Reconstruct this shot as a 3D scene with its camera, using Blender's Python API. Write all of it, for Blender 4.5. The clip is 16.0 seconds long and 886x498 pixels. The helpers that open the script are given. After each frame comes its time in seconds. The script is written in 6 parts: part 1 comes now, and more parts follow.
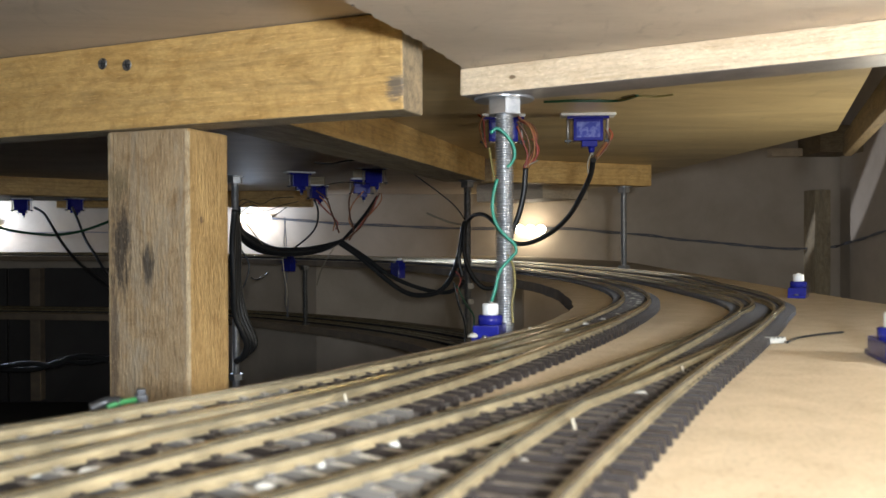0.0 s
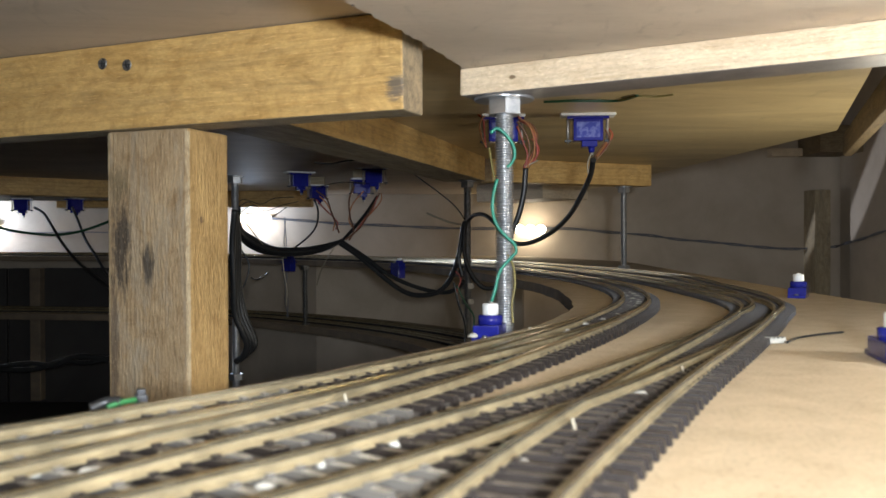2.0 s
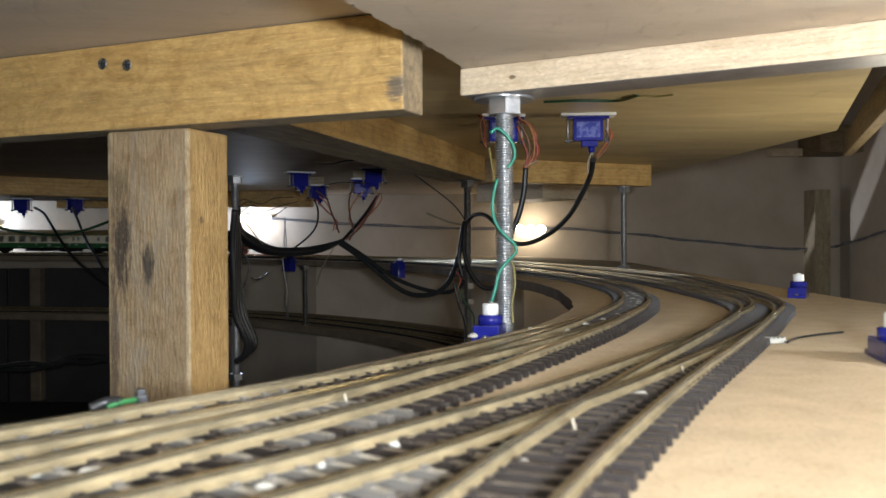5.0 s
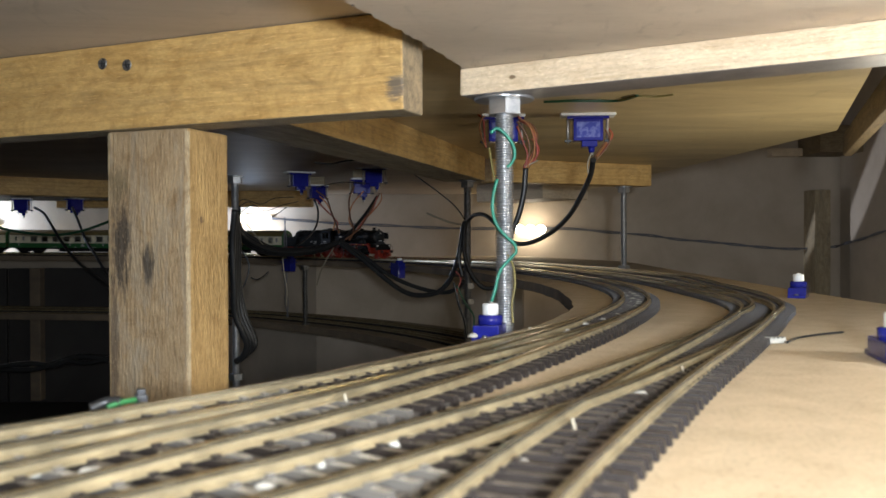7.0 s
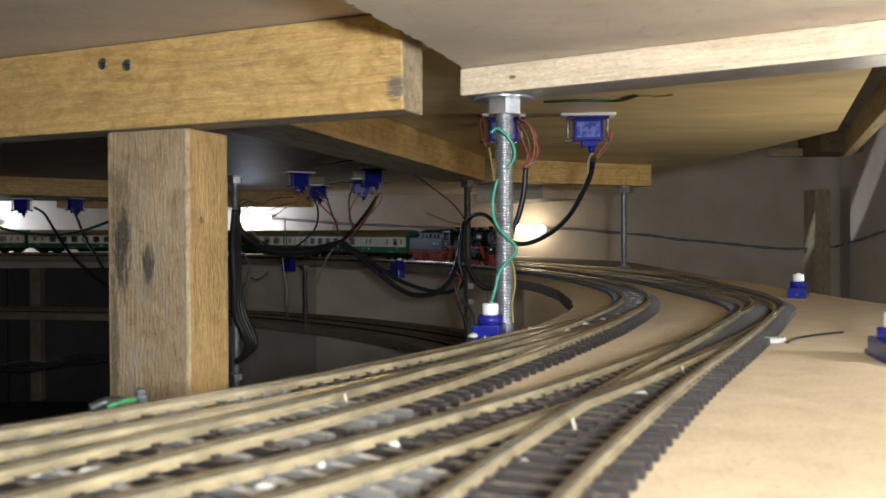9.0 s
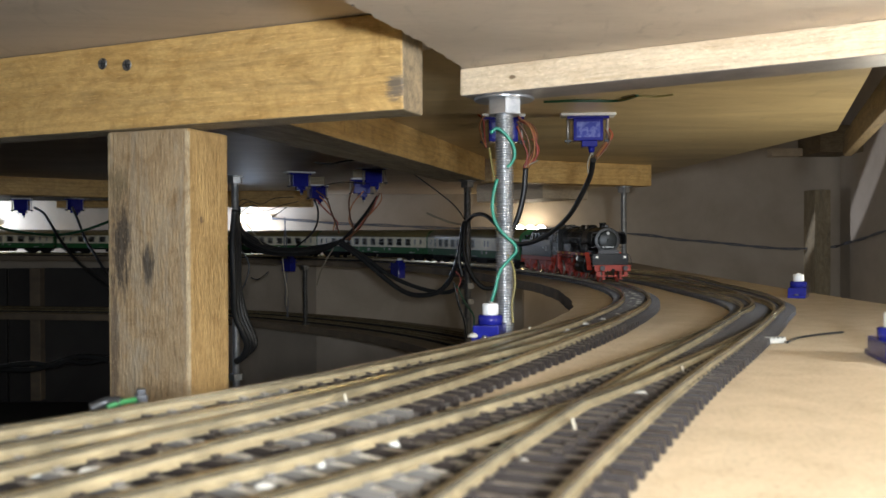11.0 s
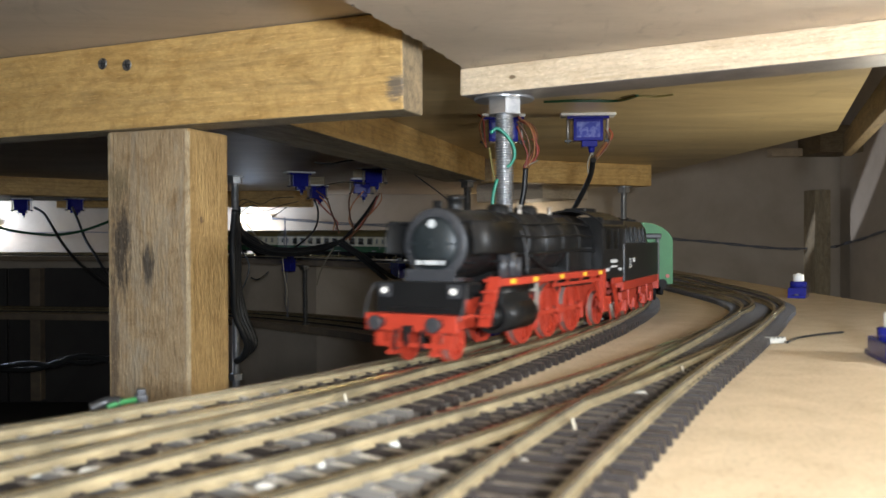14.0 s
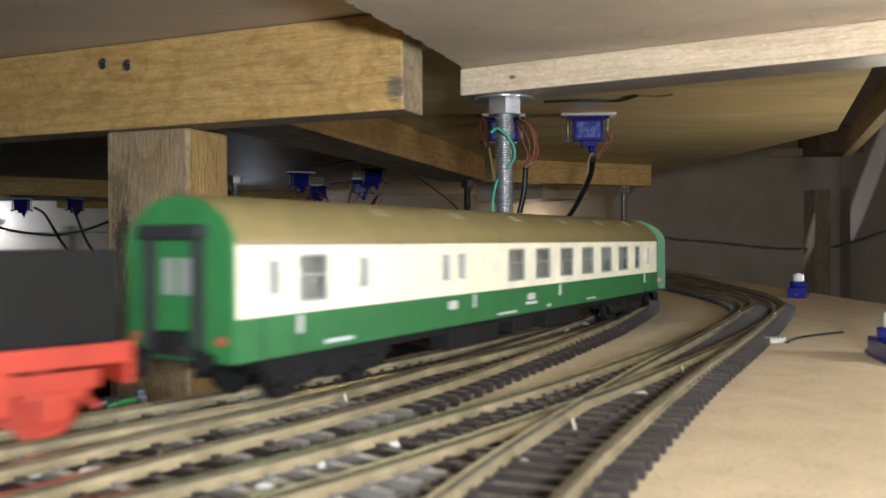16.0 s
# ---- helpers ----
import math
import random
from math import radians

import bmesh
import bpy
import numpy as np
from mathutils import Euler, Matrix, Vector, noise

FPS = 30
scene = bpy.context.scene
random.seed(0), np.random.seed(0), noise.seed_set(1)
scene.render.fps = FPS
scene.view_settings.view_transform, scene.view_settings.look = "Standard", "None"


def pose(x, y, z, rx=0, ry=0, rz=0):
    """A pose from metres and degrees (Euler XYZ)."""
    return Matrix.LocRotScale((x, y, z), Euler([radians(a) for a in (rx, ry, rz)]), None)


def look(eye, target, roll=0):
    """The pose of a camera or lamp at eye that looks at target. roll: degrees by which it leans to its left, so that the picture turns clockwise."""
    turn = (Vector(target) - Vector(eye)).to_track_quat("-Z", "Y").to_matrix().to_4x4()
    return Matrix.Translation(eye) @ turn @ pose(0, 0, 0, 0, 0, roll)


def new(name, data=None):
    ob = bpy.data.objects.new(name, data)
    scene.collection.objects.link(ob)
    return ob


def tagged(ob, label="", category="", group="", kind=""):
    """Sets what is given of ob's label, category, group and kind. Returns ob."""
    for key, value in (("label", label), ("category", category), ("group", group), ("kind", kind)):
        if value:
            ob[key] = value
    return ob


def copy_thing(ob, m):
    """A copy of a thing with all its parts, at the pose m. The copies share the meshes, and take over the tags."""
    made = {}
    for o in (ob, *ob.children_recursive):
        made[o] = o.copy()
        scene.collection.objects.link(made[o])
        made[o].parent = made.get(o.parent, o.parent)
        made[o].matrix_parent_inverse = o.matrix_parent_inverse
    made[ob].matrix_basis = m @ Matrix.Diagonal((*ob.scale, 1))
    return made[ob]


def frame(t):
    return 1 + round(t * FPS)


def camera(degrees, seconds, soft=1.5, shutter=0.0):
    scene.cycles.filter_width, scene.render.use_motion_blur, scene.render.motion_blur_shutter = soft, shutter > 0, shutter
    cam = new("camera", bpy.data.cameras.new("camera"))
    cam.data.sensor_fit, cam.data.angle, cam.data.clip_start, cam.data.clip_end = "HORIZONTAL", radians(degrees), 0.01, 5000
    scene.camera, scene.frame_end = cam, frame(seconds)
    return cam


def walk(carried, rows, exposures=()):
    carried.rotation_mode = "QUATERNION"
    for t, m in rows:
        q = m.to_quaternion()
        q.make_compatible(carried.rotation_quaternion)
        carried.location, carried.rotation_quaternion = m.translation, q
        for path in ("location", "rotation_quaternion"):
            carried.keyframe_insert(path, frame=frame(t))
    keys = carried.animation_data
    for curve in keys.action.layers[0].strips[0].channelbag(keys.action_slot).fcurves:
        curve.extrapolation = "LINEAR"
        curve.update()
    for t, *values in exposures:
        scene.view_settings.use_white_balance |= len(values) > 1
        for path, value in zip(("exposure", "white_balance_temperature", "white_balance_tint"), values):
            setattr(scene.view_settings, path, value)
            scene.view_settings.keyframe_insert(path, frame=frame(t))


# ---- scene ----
# camera and its stand
cam = camera(55.2, 16.0, soft=1.5, shutter=0.5)
EYE = (0.0, 0.0, 0.042)
CAM_POSE = look(EYE, (0.0, 1.0, 0.042 - 0.00995), -0.26)
cam.data.dof.use_dof, cam.data.dof.focus_distance, cam.data.dof.aperture_fstop = True, 0.68, 30.0
walk(cam, [(0.0, CAM_POSE), (16.0, CAM_POSE)], [(0.0, 0.18), (14.7, 0.18), (15.0, 0.02), (15.3, 0.02), (15.6, -0.14), (16.0, -0.36)])

# ---------- light ----------
world = bpy.data.worlds.new("room_light")
scene.world = world
world.use_nodes = True
world.node_tree.nodes["Background"].inputs[0].default_value = (0.75, 0.85, 1.0, 1)
world.node_tree.nodes["Background"].inputs[1].default_value = 0.02


def lamp_area(name, eye, target, size, watts, colour):
    d = bpy.data.lights.new(name, "AREA")
    d.shape, d.size, d.energy, d.color = "DISK", size, watts, colour
    ob = new(name, d)
    ob.matrix_world = look(eye, target)
    return ob


def lamp_point(name, at, radius, watts, colour):
    d = bpy.data.lights.new(name, "POINT")
    d.shadow_soft_size, d.energy, d.color = radius, watts, colour
    ob = new(name, d)
    ob.location = at
    return ob


# the small lamp on the video camera, a work lamp at the open side, and the LED bulbs near the wall
lamp_area("video_light", (0.03, -0.12, 0.064), (0.01, 0.6, 0.14), 0.03, 2.6, (0.90, 1.0, 1.12))
lamp_point("work_light", (0.33, 0.165, 0.076), 0.015, 2.35, (0.95, 1.0, 1.06))
BULBS = [(-0.408, 1.845, 0.0914), (0.1905, 1.845, 0.0658), (-1.006, 1.845, 0.085)]
for b, watts in zip(BULBS, (0.50, 0.15, 0.95)):
    lamp_point("bulb_light", (b[0], b[1] - 0.05, b[2]), 0.01, watts, (1.0, 0.88, 0.66) if b[0] > 0 else (0.68, 0.86, 1.2))
# side_light: added unseen point light below the board's outer edge, brightening the plywood
# the right-hand bulbs throw a thin fan of light along the wall into the corner
fan = bpy.data.lights.new("bulb_fan", "SPOT")
fan.energy, fan.color, fan.spot_size, fan.spot_blend, fan.shadow_soft_size = 4.2, (0.86, 0.92, 1.1), math.radians(46), 0.6, 0.004
fan_ob = new("bulb_fan", fan)
FAN_AT, FAN_N = Vector((0.235, 1.815, 0.072)), Vector((0.089, 0.774, 0.627)).normalized()
FAN_D = (Vector((0.868, 1.735, 0.150)) - FAN_AT).normalized()
FAN_N = (FAN_N - FAN_D * FAN_N.dot(FAN_D)).normalized()
fan_m = Matrix((FAN_D.cross(FAN_N) * -1, FAN_N, -FAN_D)).transposed().to_4x4()
fan_m.translation = FAN_AT
fan_ob.matrix_world = fan_m @ Matrix.Diagonal((1, 0.13, 1, 1))
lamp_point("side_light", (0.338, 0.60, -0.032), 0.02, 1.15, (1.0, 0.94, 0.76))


# ---------- materials ----------
def mat_new(name, rough=0.6, metal=0.0, base=(0.5, 0.5, 0.5)):
    m = bpy.data.materials.new(name)
    m.use_nodes = True
    b = m.node_tree.nodes["Principled BSDF"]
    b.inputs["Roughness"].default_value = rough
    b.inputs["Metallic"].default_value = metal
    b.inputs["Base Color"].default_value = (*base, 1)
    return m, m.node_tree.nodes, m.node_tree.links, b


def coords(n, l, scale, space="Object"):
    tc, mp = n.new("ShaderNodeTexCoord"), n.new("ShaderNodeMapping")
    mp.inputs["Scale"].default_value = scale
    l.new(tc.outputs[space], mp.inputs["Vector"])
    return mp.outputs[0]


def tex_noise(n, l, vec, scale, detail=6, rough=0.6, distort=0.0):
    t = n.new("ShaderNodeTexNoise")
    t.inputs["Scale"].default_value, t.inputs["Detail"].default_value = scale, detail
    t.inputs["Roughness"].default_value, t.inputs["Distortion"].default_value = rough, distort
    l.new(vec, t.inputs["Vector"])
    return t.outputs["Fac"]


def ramp(n, l, fac, stops):
    r = n.new("ShaderNodeValToRGB")
    e = r.color_ramp.elements
    while len(e) < len(stops):
        e.new(0.5)
    for k, (p, c) in enumerate(stops):
        e[k].position, e[k].color = p, (*c, 1)
    l.new(fac, r.inputs["Fac"])
    return r.outputs["Color"]


def mixc(n, l, a, b, fac, mode="MIX"):
    m = n.new("ShaderNodeMix")
    m.data_type, m.blend_type = "RGBA", mode
    for key, v in ((0, fac), (6, a), (7, b)):
        if isinstance(v, (int, float)):
            m.inputs[key].default_value = v
        elif isinstance(v, tuple):
            m.inputs[key].default_value = (*v, 1)
        else:
            l.new(v, m.inputs[key])
    return m.outputs[2]


def bump(n, l, b, fac, strength, dist):
    bp = n.new("ShaderNodeBump")
    bp.inputs["Strength"].default_value, bp.inputs["Distance"].default_value = strength, dist
    l.new(fac, bp.inputs["Height"])
    l.new(bp.outputs["Normal"], b.inputs["Normal"])


def n_sub(n, l, value, amount):
    s = n.new("ShaderNodeMath")
    s.operation = "SUBTRACT"
    l.new(value, s.inputs[0])
    s.inputs[1].default_value = amount
    return s.outputs[0]


def wood(name, light, dark, stain=None, rough=0.55, stain_amount=0.5, fine=1.0, spots=(), blotch=0.85, fibre=45, rings=0.3):
    """Sawn timber; the grain runs along the object's own x axis."""
    m, n, l, b = mat_new(name, rough)
    v = coords(n, l, (9, 75, 75))
    w = coords(n, l, (fibre, 700, 700))
    f = tex_noise(n, l, v, 1.6, 5, 0.55, 1.3)
    g = tex_noise(n, l, w, 1.0, 4, 0.6, 0.2)
    c = ramp(n, l, f, [(0.25, dark), (0.5, light), (0.75, tuple(0.85 * x + 0.15 * y for x, y in zip(light, dark)))])
    c = mixc(n, l, c, tuple(0.62 * x for x in dark), ramp(n, l, g, [(0.56, (0, 0, 0)), (0.75, (0.55 * fine,) * 3)]))
    wv = n.new("ShaderNodeTexWave")
    wv.bands_direction = "Z"
    for key, val in (("Scale", 0.55), ("Distortion", 10.0), ("Detail", 3.0), ("Detail Scale", 1.2)):
        wv.inputs[key].default_value = val
    l.new(coords(n, l, (14, 90, 90)), wv.inputs["Vector"])
    c = mixc(n, l, c, tuple(0.72 * x for x in dark), ramp(n, l, wv.outputs["Fac"], [(0.55, (0, 0, 0)), (0.95, (rings,) * 3)]))
    bl = tex_noise(n, l, coords(n, l, (26, 34, 34)), 1.5, 7, 0.66, 2.2)
    c = mixc(n, l, c, ramp(n, l, bl, [(0.32, (0.70, 0.64, 0.54)), (0.5, (1, 1, 1)), (0.68, (1.16, 1.20, 1.24))]), blotch, "MULTIPLY")
    sp = tex_noise(n, l, coords(n, l, (420, 900, 900)), 1.0, 3, 0.7)
    c = mixc(n, l, c, ramp(n, l, sp, [(0.38, (0.66, 0.63, 0.6)), (0.55, (1, 1, 1))]), 0.4, "MULTIPLY")
    if stain:
        s = tex_noise(n, l, coords(n, l, (11, 42, 42)), 1.6, 7, 0.7, 0.8)
        c = mixc(n, l, c, stain, ramp(n, l, s, [(0.5, (0, 0, 0)), (0.68, (stain_amount,) * 3)]))
    for at, size, tint in spots:
        # a dirty patch of its own shape: place and half size in the timber's own space
        tc, mp = n.new("ShaderNodeTexCoord"), n.new("ShaderNodeMapping")
        mp.vector_type = "POINT"
        mp.inputs["Scale"].default_value = tuple(1 / s for s in size)
        mp.inputs["Location"].default_value = tuple(-a / s for a, s in zip(at, size))
        l.new(tc.outputs["Object"], mp.inputs["Vector"])
        ln = n.new("ShaderNodeVectorMath")
        ln.operation = "LENGTH"
        l.new(mp.outputs[0], ln.inputs[0])
        rag = tex_noise(n, l, coords(n, l, (90, 420, 420)), 1.0, 6, 0.7, 0.6)
        ad = n.new("ShaderNodeMath")
        ad.operation = "MULTIPLY_ADD"
        l.new(rag, ad.inputs[0])
        ad.inputs[1].default_value = 2.4
        l.new(ln.outputs["Value"], ad.inputs[2])
        c = mixc(n, l, c, tint, ramp(n, l, n_sub(n, l, ad.outputs[0], 1.25), [(0.45, (0.85,) * 3), (1.0, (0, 0, 0))]))
    # short pale flecks paint in the light that torn fibres catch
    fl = tex_noise(n, l, coords(n, l, (fibre * 3.2, 1300, 1300)), 1.0, 3, 0.65, 0.3)
    c = mixc(n, l, c, tuple(min(1, 1.45 * x + 0.05) for x in light), ramp(n, l, fl, [(0.58, (0, 0, 0)), (0.74, (0.6,) * 3)]))
    l.new(c, b.inputs["Base Color"])
    bump(n, l, b, g, 0.9, 0.0012)
    return m


def surface(name, base, other, scale, rough=0.6, metal=0.0, bump_d=0.0, grit=900, spread=(0.35, 0.65), gritc=0.15):
    """Two-scale mottled surface."""
    m, n, l, b = mat_new(name, rough, metal)
    v = coords(n, l, (1, 1, 1))
    f = tex_noise(n, l, v, scale, 6, 0.6, 0.4)
    g = tex_noise(n, l, v, grit, 3, 0.7)
    c = ramp(n, l, f, [(spread[0], base), (spread[1], other)])
    c = mixc(n, l, c, mixc(n, l, c, (0.35, 0.35, 0.35), 1.0, "MULTIPLY"), ramp(n, l, g, [(0.5, (0, 0, 0)), (0.75, (gritc,) * 3)]))
    l.new(c, b.inputs["Base Color"])
    if bump_d:
        bump(n, l, b, g, 0.4, bump_d)
    return m


def veneer(name, base, other, rough):
    """Plywood face: broad figure along x, fine pores and smeared dirt."""
    m, n, l, b = mat_new(name, rough)
    c = ramp(n, l, tex_noise(n, l, coords(n, l, (5, 17, 17)), 1.0, 7, 0.62, 1.6), [(0.34, other), (0.62, base)])
    pores = tex_noise(n, l, coords(n, l, (110, 900, 900)), 1.0, 4, 0.7)
    c = mixc(n, l, c, tuple(0.55 * x for x in other), ramp(n, l, pores, [(0.55, (0, 0, 0)), (0.78, (0.5,) * 3)]))
    smear = tex_noise(n, l, coords(n, l, (30, 12, 12)), 1.0, 6, 0.75, 3.0)
    c = mixc(n, l, c, tuple(0.5 * x for x in other), ramp(n, l, smear, [(0.57, (0, 0, 0)), (0.72, (0.45,) * 3)]))
    l.new(c, b.inputs["Base Color"])
    bump(n, l, b, pores, 0.35, 0.0003)
    return m


def plain(name, base, rough=0.4, metal=0.0, var=0.12, scale=120):
    """Moulded plastic or paint with faint unevenness."""
    m, n, l, b = mat_new(name, rough, metal)
    f = tex_noise(n, l, coords(n, l, (1, 1, 1)), scale, 4)
    l.new(ramp(n, l, f, [(0.3, tuple(x * (1 - var) for x in base)), (0.7, tuple(min(1, x * (1 + var)) for x in base))]), b.inputs["Base Color"])
    return m


def glow(name, colour, strength):
    m, n, l, b = mat_new(name, 0.4, 0, colour)
    b.inputs["Emission Color"].default_value = (*colour, 1)
    b.inputs["Emission Strength"].default_value = strength
    return m


def glass(name, tint=(0.9, 0.95, 0.95), rough=0.03):
    m, n, l, b = mat_new(name, rough, 0, tint)
    b.inputs["Transmission Weight"].default_value = 1.0
    b.inputs["IOR"].default_value = 1.15
    return m


OLD_PINE = wood("old_pine", (0.58, 0.36, 0.125), (0.48, 0.275, 0.082), (0.25, 0.165, 0.07), 0.5, 0.4, 0.5, [((-0.5045, 0.0105, -0.0115), (0.006, 0.004, 0.007), (0.12, 0.10, 0.08))])
POST_STAINS = [((0.142, -0.016, 0.0165), (0.029, 0.006, 0.0070), (0.030, 0.024, 0.019)), ((0.131, -0.016, -0.0005), (0.012, 0.005, 0.0046), (0.035, 0.028, 0.022)),
               ((0.085, -0.016, 0.021), (0.05, 0.004, 0.003), (0.13, 0.09, 0.055)), ((0.172, -0.016, 0.019), (0.012, 0.004, 0.008), (0.17, 0.12, 0.06))]
POST_PINE = wood("post_pine", (0.36, 0.245, 0.128), (0.315, 0.21, 0.105), (0.33, 0.285, 0.21), 0.7, 0.7, 0.4, POST_STAINS, 1.0, 150, 0.06)
POST_SIDE = wood("post_side", (0.47, 0.29, 0.105), (0.38, 0.215, 0.07), None, 0.6, 0.4, 0.7, [((0.154, -0.006, -0.025), (0.002, 0.0025, 0.004), (0.14, 0.07, 0.03))], 0.9, 150, 0.06)
PALE_EDGE = wood("post_pale_edge", (0.47, 0.35, 0.20), (0.37, 0.255, 0.13), None, 0.7, 0.4, 0.7, (), 1.0, 150, 0.1)
END_GRAIN = surface("end_grain", (0.40, 0.29, 0.16), (0.20, 0.15, 0.09), 160, 0.8, 0, 0.0006, 900, (0.35, 0.65), 0.7)
NEW_PINE = wood("new_pine", (0.70, 0.56, 0.385), (0.56, 0.425, 0.27), None, 0.55, 0.5, 0.9, [((-0.183, -0.0125, 0.0), (0.0016, 0.004, 0.0012), (0.12, 0.07, 0.03))], 0.35, 90, 0.2)
# mottled grey paints in the wavy light reflected up onto the plank's underside
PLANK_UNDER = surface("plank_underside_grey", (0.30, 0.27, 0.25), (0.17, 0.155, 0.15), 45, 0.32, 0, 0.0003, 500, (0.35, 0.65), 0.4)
# grey wood, colour lightened to stand for light bounced up onto the undersides
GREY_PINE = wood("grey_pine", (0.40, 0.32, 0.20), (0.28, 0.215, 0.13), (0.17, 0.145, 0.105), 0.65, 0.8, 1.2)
DARK_PINE = wood("dark_pine", (0.20, 0.14, 0.07), (0.12, 0.085, 0.045), None, 0.7)
BOARD = surface("hardboard", (0.53, 0.43, 0.285), (0.43, 0.34, 0.215), 60, 0.85, 0, 0.0005, 700, (0.32, 0.68), 0.6)
BOARD_EDGE = surface("board_edge", (0.22, 0.165, 0.11), (0.15, 0.115, 0.08), 30, 0.8, 0, 0.0004, 700)
PLY_PALE = veneer("plywood_pale", (0.60, 0.505, 0.40), (0.50, 0.415, 0.32), 0.6)
PLY_YELLOW = veneer("plywood_yellow", (0.58, 0.45, 0.24), (0.42, 0.31, 0.155), 0.42)
WALL_PAINT = surface("wall_paint", (0.56, 0.475, 0.375), (0.42, 0.345, 0.26), 9, 0.8, 0, 0.0004, 400, (0.3, 0.7), 0.1)
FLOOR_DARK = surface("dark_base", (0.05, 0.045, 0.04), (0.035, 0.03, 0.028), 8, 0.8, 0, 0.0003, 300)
ZINC = surface("zinc_steel", (0.56, 0.56, 0.56), (0.40, 0.41, 0.42), 180, 0.32, 0.85, 0.0, 900)
# darker copy of ZINC with the track board's shade painted into it
ZINC_SHADED = surface("zinc_shaded", (0.32, 0.31, 0.30), (0.18, 0.175, 0.17), 180, 0.4, 0.85, 0.0, 900)
RAIL_STEEL = surface("rail_nickel", (0.74, 0.65, 0.45), (0.52, 0.44, 0.29), 110, 0.22, 0.95, 0.0, 900)

RAIL_SIDE = surface("rail_side_brown", (0.46, 0.375, 0.225), (0.24, 0.195, 0.115), 90, 0.40, 0.5, 0.0, 900)


def dusty_lit_plastic(name, low=(0.075, 0.063, 0.053), high=(0.22, 0.195, 0.165), side=(0.022, 0.017, 0.015)):
    """Dark moulded sleepers; what faces up is paler, for dust and painted-in light."""
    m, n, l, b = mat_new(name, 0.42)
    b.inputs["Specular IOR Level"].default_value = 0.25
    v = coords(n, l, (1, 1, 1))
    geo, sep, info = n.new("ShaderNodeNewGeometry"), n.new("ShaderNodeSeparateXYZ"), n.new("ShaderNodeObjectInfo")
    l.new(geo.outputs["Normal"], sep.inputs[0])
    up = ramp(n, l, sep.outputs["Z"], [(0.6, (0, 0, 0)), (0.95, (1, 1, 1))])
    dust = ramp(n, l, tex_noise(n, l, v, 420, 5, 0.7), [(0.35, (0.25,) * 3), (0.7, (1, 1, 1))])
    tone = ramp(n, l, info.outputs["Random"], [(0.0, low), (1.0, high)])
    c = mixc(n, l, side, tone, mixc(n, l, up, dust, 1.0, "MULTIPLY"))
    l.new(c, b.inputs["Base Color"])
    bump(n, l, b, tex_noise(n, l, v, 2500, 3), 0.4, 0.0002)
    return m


SLEEPER = dusty_lit_plastic("sleeper_plastic")
# paler copy of SLEEPER: light on tops and sides painted into the colour
SLEEPER_PALE = dusty_lit_plastic("sleeper_plastic_lit", (0.27, 0.255, 0.22), (0.50, 0.475, 0.415), (0.11, 0.10, 0.088))
TRACK_BED = surface("track_bed_dark", (0.05, 0.044, 0.038), (0.13, 0.115, 0.098), 240, 0.7, 0, 0.0003, 1500)
BLUE_CASE = plain("blue_translucent_plastic", (0.014, 0.018, 0.20), 0.16)
WHITE_PLASTIC = plain("white_plastic", (0.78, 0.77, 0.73), 0.45)
BLACK_PLASTIC = plain("black_plastic", (0.02, 0.02, 0.02), 0.45)
CABLE_BLACK = plain("cable_black", (0.018, 0.018, 0.018), 0.38)
CABLE_GREEN = plain("cable_green", (0.01, 0.19, 0.12), 0.4)
CABLE_RED = plain("cable_red", (0.30, 0.055, 0.035), 0.45)
CABLE_ORANGE = plain("cable_orange", (0.36, 0.14, 0.045), 0.45)
CABLE_BROWN = plain("cable_brown", (0.16, 0.07, 0.035), 0.5)
CABLE_YELLOW = plain("cable_yellow", (0.20, 0.165, 0.05), 0.45)
CABLE_BARE = plain("bare_wire", (0.30, 0.26, 0.19), 0.5, 0.4)
LOCO_BLACK = plain("loco_black", (0.009, 0.0088, 0.0085), 0.33)
LOCO_BLACK.node_tree.nodes["Principled BSDF"].inputs["Specular IOR Level"].default_value = 0.22
SMOKE_GREY = plain("smokebox_grey", (0.014, 0.018, 0.019), 0.42)
LOCO_RED = plain("loco_red", (0.34, 0.030, 0.012), 0.5)
LOCO_GREY = plain("loco_grey", (0.034, 0.034, 0.036), 0.42)
ROD_METAL = plain("rod_metal", (0.45, 0.41, 0.36), 0.35, 0.8)
COACH_GREEN = plain("coach_green", (0.020, 0.120, 0.032), 0.55)
COACH_CREAM = plain("coach_cream", (0.78, 0.72, 0.54), 0.4)
COACH_ROOF = plain("coach_roof", (0.185, 0.145, 0.058), 0.40)
UNDER_BLACK = plain("underframe_black", (0.011, 0.010, 0.0095), 0.65)
UNDER_BLACK.node_tree.nodes["Principled BSDF"].inputs["Specular IOR Level"].default_value = 0.15
PANE = glass("window_glass")
MARK_WHITE = plain("marking_white", (0.5, 0.5, 0.48), 0.5)
MARK_YELLOW = plain("marking_yellow", (0.80, 0.48, 0.03), 0.5)
LAMP_GLOW = glow("headlamp_glow", (0.8, 0.76, 0.68), 0.35)
LED_GLOW = glow("led_glow", (1.0, 0.90, 0.72), 30.0)

